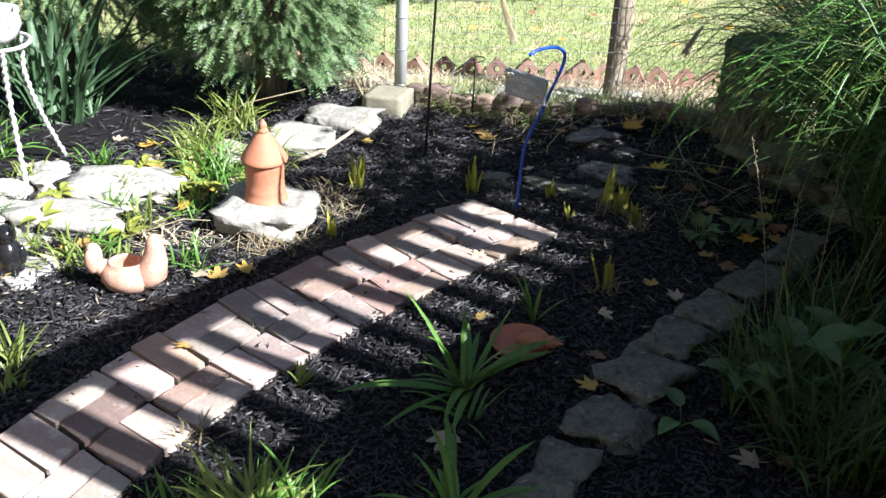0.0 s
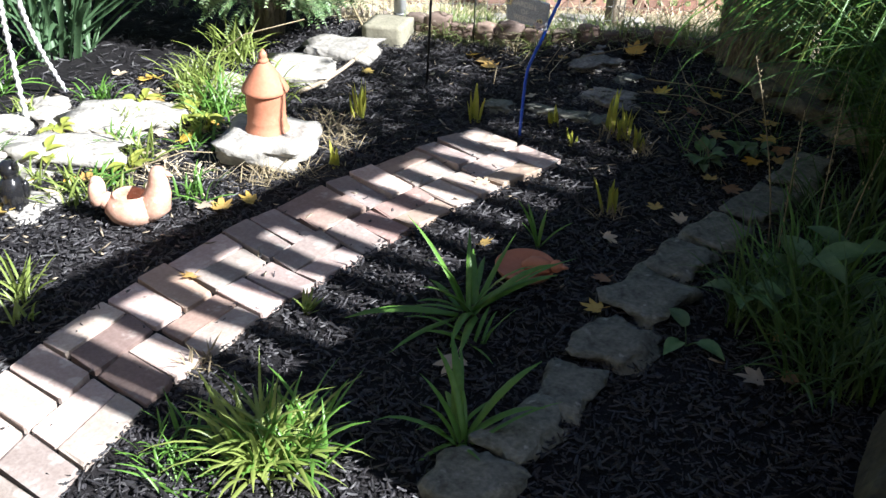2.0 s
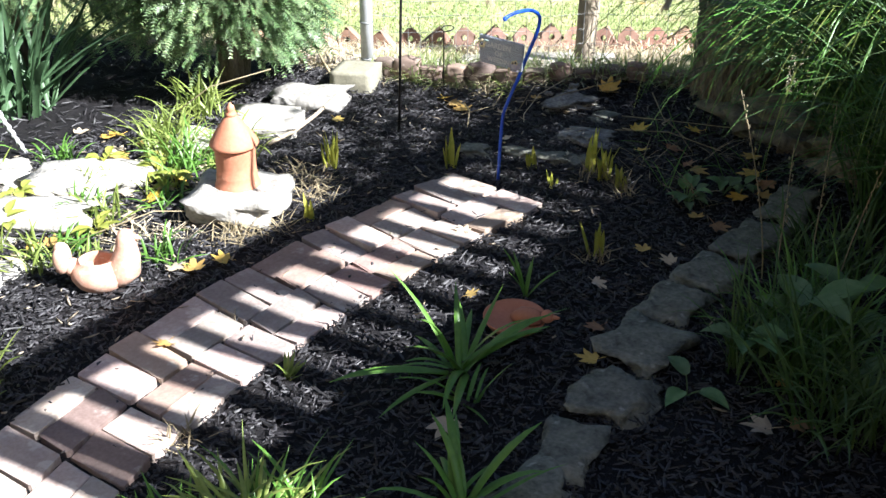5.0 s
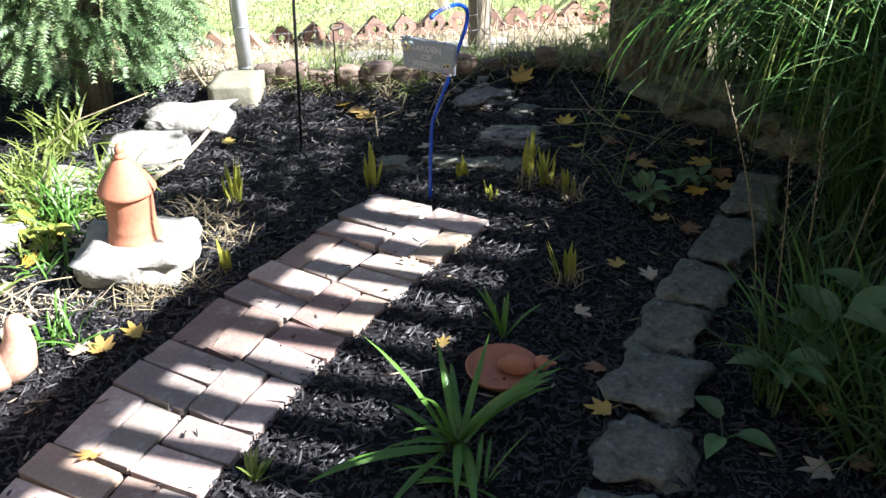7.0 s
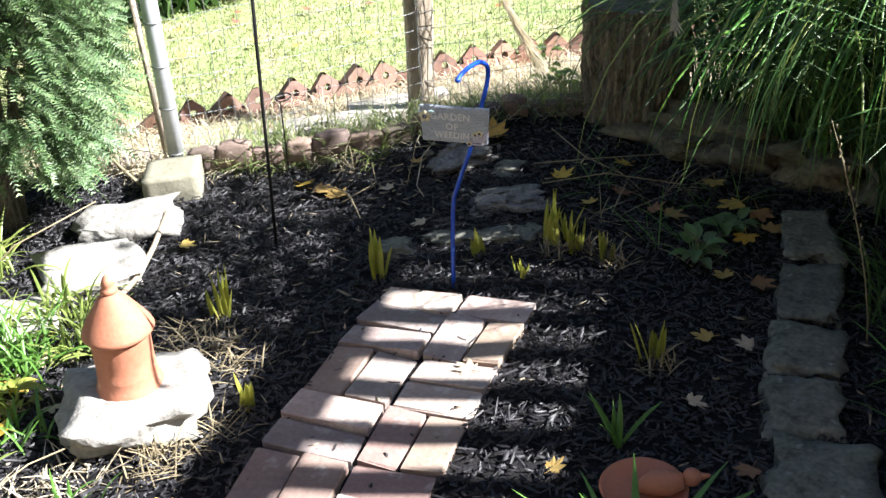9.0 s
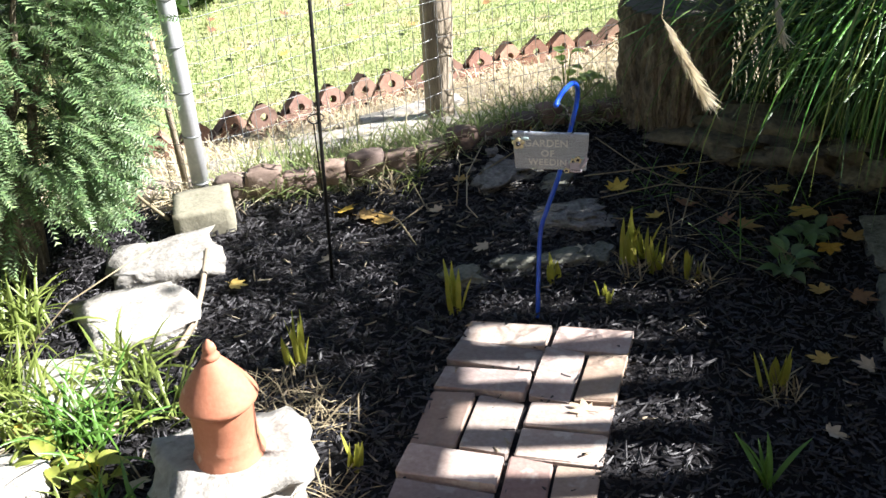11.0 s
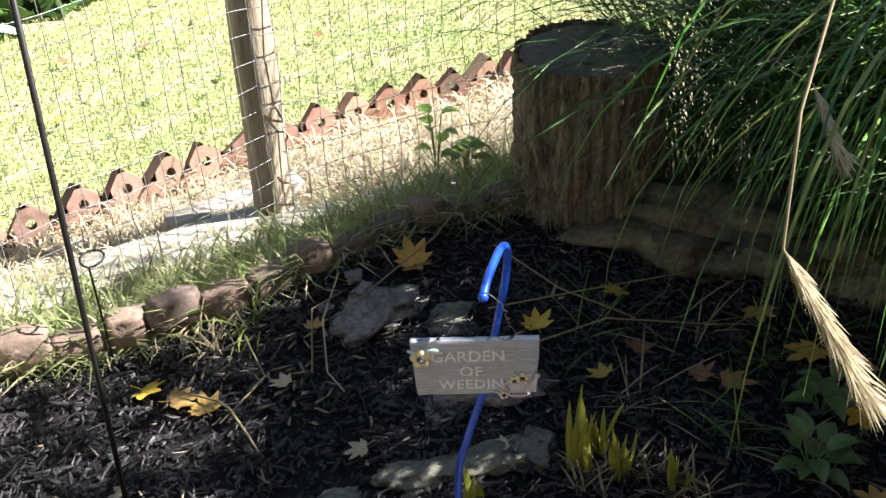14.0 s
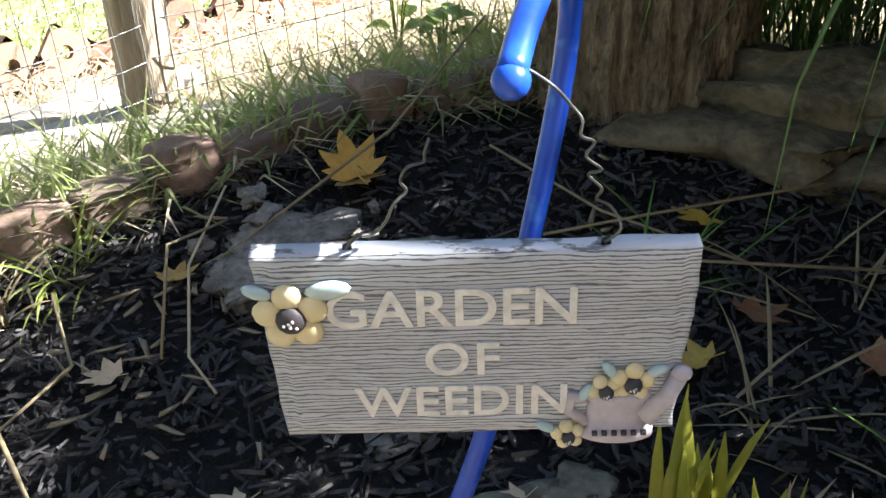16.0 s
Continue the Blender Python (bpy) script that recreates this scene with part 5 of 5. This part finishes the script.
stick("green_stalk", ((-0.40, 0.72, 0.03), (-0.315, 0.68, 0.035), (-0.284, 0.655, 0.03), (-0.24, 0.59, 0.02), (-0.2, 0.53, 0.01)), [0.002, 0.003, 0.0034, 0.0034, 0.002], STEM, "thin greenish stalk lying on the mulch")
stick("twig", ((-0.087, 1.10, 0.05), (-0.11, 0.93, 0.05), (-0.085, 0.78, 0.02), (-0.04, 0.715, 0.012)), 0.002, STRAW, "long bleached grass stalk bent over the mulch", "twig")
rnd = random.Random(71)
s = Shape()
for i in range(330):
    cx, cy, far = ((-0.14, 0.79, 0.10), (-0.7, -0.9, 0.3), (-0.5, -1.2, 0.3), (-0.45, -0.45, 0.3), (-0.6, 0.3, 0.35), (0.0, 0.5, 0.5), (0.7, -0.2, 0.5), (-0.95, -1.0, 0.35), (-1.0, -0.7, 0.3), (-0.7, -1.2, 0.3))[i % 10]
    x, y = cx + rnd.gauss(0, far), cy + rnd.gauss(0, far)
    a, ln, w = rnd.uniform(0, 6.283), rnd.uniform(0.008, 0.03), rnd.uniform(0.002, 0.005)
    c, q = Vector((math.cos(a), math.sin(a), rnd.uniform(-0.3, 0.3))), Vector((-math.sin(a), math.cos(a), rnd.uniform(-0.4, 0.4)))
    p = on_ground(x, y, 0.016)
    k = len(s.v)
    s.v += [tuple(p - c * ln - q * w), tuple(p + c * ln * 0.8 - q * w * 0.4), tuple(p + c * ln + q * w * 0.7), tuple(p - c * ln * 0.7 + q * w), tuple(p - Vector((0, 0, 0.006)))]
    s.f += [(k, k + 1, k + 2, k + 3), (k + 1, k, k + 4), (k + 2, k + 1, k + 4), (k + 3, k + 2, k + 4), (k, k + 3, k + 4)]
tagged(part("pale_splinters", s, PALELEAF), label="pale splinters of wood and dry stems strewn on mulch", kind="stuff")
for i, (x, y) in enumerate(((-0.38, 0.90), (-0.30, 0.98), (-0.45, 1.02))):
    tuft("grass_clump", x, y, 20, 0.16, 0.006, BRIGHT if i % 2 else STEM, "fallen grass blades curled over the edging bricks", "plant", 0.03, (0.5, 1.3), (0.6, 1.6), 150 + i)

# ---- lawn and rough grass ----
def grass_field(name, count, place, ln, width, mat, label, seed, lean=(0.1, 1.0)):
    r = random.Random(seed)
    s = Shape()
    for i in range(count):
        x, y = place(r)
        if x is None:
            continue
        az, a = r.uniform(0, 6.283), r.uniform(*lean)
        l = ln * r.uniform(0.5, 1.2)
        p = on_ground(x, y, -0.012)
        h = Vector((math.cos(az), math.sin(az), 0))
        sd = Vector((-math.sin(az), math.cos(az), 0)) * width / 2
        q = p + (h * math.sin(a) + Vector((0, 0, math.cos(a)))) * l * 0.55
        e = q + (h * math.sin(a + 0.7) + Vector((0, 0, math.cos(a + 0.7)))) * l * 0.45
        k = len(s.v)
        s.v += [tuple(p - sd), tuple(p + sd), tuple(q + sd), tuple(q - sd), tuple(e)]
        s.f += [(k, k + 1, k + 2, k + 3), (k + 3, k + 2, k + 4)]
    ob = part(name, s, mat)
    tagged(ob, label=label, category="grass", kind="stuff")


def lawn_place(r):
    x, d = r.uniform(-4.5, 2.2), 4.2 * r.random() ** 1.5
    return x, lawn_edge(x) + 0.06 + d


def verge_place(r):
    x = r.uniform(-2.6, 1.2)
    y = r.uniform(back_edge(x) + 0.02, lawn_edge(x) + 0.08)
    return (x, y)


def near_place(r):
    x = r.uniform(-1.6, 0.5)
    return (x, back_edge(x) + 0.0 + 0.45 * r.random() ** 1.4)


def shaded_place(r):
    x = 0.5 - 1.5 * r.random() ** 1.6
    return (x, back_edge(x) + 0.4 * r.random() ** 1.3)


sh = Shape()
for i in range(61):
    x = -2.4 + 3.9 * i / 60
    y0, y1 = back_edge(x) + 0.16 + 0.05 * noise.noise((x * 6, 0, 0)), lawn_edge(x) - 0.02 + 0.04 * noise.noise((x * 7, 4, 0))
    for k in range(9):
        y = y0 + (max(y1, y0 + 0.05) - y0) * k / 8
        sh.v.append((x, y, ground_z(x, y) + 0.006 + 0.012 * noise.noise((x * 9, y * 9, 0))))
sh.f = [(i * 9 + k, (i + 1) * 9 + k, (i + 1) * 9 + k + 1, i * 9 + k + 1) for i in range(60) for k in range(8)]
tagged(part("dry_verge", sh, VERGE), label="bare pale soil and straw strip below the fence", kind="structure")
grass_field("lawn_grass", 90000, lawn_place, 0.028, 0.006, GRASS, "short sunlit green lawn grass", 1)
grass_field("rough_grass", 3600, shaded_place, 0.22, 0.006, GRASS, "long green grass between bed and fence", 2)
grass_field("dry_grass", 5200, near_place, 0.17, 0.005, STRAW, "pale dry grass hanging over the bed edging", 5, (0.4, 1.4))
grass_field("dry_grass", 24000, verge_place, 0.15, 0.0045, STRAW, "matted straw-coloured dry grass below the fence", 3, (0.5, 1.45))

# ---- placed outside the view to cast the shade: a deck with its railing ----
DX = 2.6
ob = thing("deck_railing", (DX, 0, 0), label="weathered wooden deck skirting and baluster railing", category="railing")
for i in range(22):
    s = Shape()
    box(s, (-0.012, -1.36 + 0.15 * i, ground_z(DX, 0) - 0.4), (0.012, -1.36 + 0.15 * i + 0.149, 1.82), 0.002)
    part("skirting_board", s, DECK, ob)
s = Shape()
box(s, (-0.02, -1.56, 1.82), (0.02, 1.97, 1.86))
part("bottom_rail", s, DECK, ob)
s = Shape()
box(s, (-0.03, -1.56, 2.42), (0.03, 1.97, 2.59))
part("top_rail", s, DECK, ob)
for k in range(-10, 10):
    y = 0.2215 + 0.0875 + 0.175 * k
    s = Shape()
    box(s, (-0.015, y - 0.042, 1.86), (0.015, y + 0.042, 2.42))
    part("baluster", s, DECK, ob)
for y in (-1.54, 1.95):
    s = Shape()
    box(s, (-0.045, y - 0.045, 1.79 if y < 0 else ground_z(DX, y) - 0.1), (0.045, y + 0.045, 2.43))
    part("post", s, DECK, ob)
s = Shape()
box(s, (0.03, -1.36, 1.75), (2.3, 1.96, 1.79))
part("deck_floor", s, DECK, ob)
# unseen leaves above the rail, added to dapple the bed with shade
s = Shape()
r = random.Random(31)
for i in range(750):
    p = Vector((r.gauss(0.02, 0.05), r.uniform(0.12, 1.9), 2.5 + 0.75 * r.random() ** 1.3 * (0.5 + 0.5 * noise.noise((i * 0.1, 0, 0)) + 0.3)))
    a, b = Vector((r.gauss(0, 1), r.gauss(0, 1), r.gauss(0, 1))).normalized() * 0.05, Vector((r.gauss(0, 1), r.gauss(0, 1), r.gauss(0, 1))).normalized() * 0.03
    k = len(s.v)
    s.v += [tuple(p - a), tuple(p + b), tuple(p + a), tuple(p - b)]
    s.f.append((k, k + 1, k + 2, k + 3))
vine = thing("shade_vine", (DX, 0, 0), label="unseen leafy vine added on the deck's top rail for dappled shade", category="vine")
part("leaves", s, DARKLEAF, vine, kind="stuff")

# ---- house wall behind the camera ----
s = Shape()
box(s, (-3.5, -4.6, -1.5), (4.6, -4.4, 5.0), 0.01)
for i in range(30):
    box(s, (-3.5, -4.402, -0.5 + 0.18 * i), (4.6, -4.385, -0.5 + 0.18 * i + 0.176), 0.004)
tagged(part("wall_house", s, DECK, smooth=False), label="clapboard house wall closing the garden", kind="structure")

# ---- added hedge: dark leaves stand in for shade on the far lawn ----
s = Shape()
r = random.Random(4)
for i in range(13000):
    t = r.random()
    c = Vector((-3.3 + 3.9 * t, 2.2 + 5.4 * t, 0)) + Vector((-0.82, 0.57, 0)) * r.uniform(0, 0.9)
    z = ground_z(c.x, c.y) + 3.0 * r.random() ** 1.8 * (1 + 0.2 * noise.noise((t * 20, 0, 0)))
    a, b = Vector((r.gauss(0, 1), r.gauss(0, 1), r.gauss(0, 1))).normalized() * 0.09, Vector((r.gauss(0, 1), r.gauss(0, 1), r.gauss(0, 1))).normalized() * 0.05
    p = Vector((c.x, c.y, z))
    k = len(s.v)
    s.v += [tuple(p - a), tuple(p + b), tuple(p + a), tuple(p - b)]
    s.f.append((k, k + 1, k + 2, k + 3))
tagged(part("hedge", s, DARKLEAF), label="leafy hedge added where the far lawn lies in shade", category="hedge", kind="stuff")
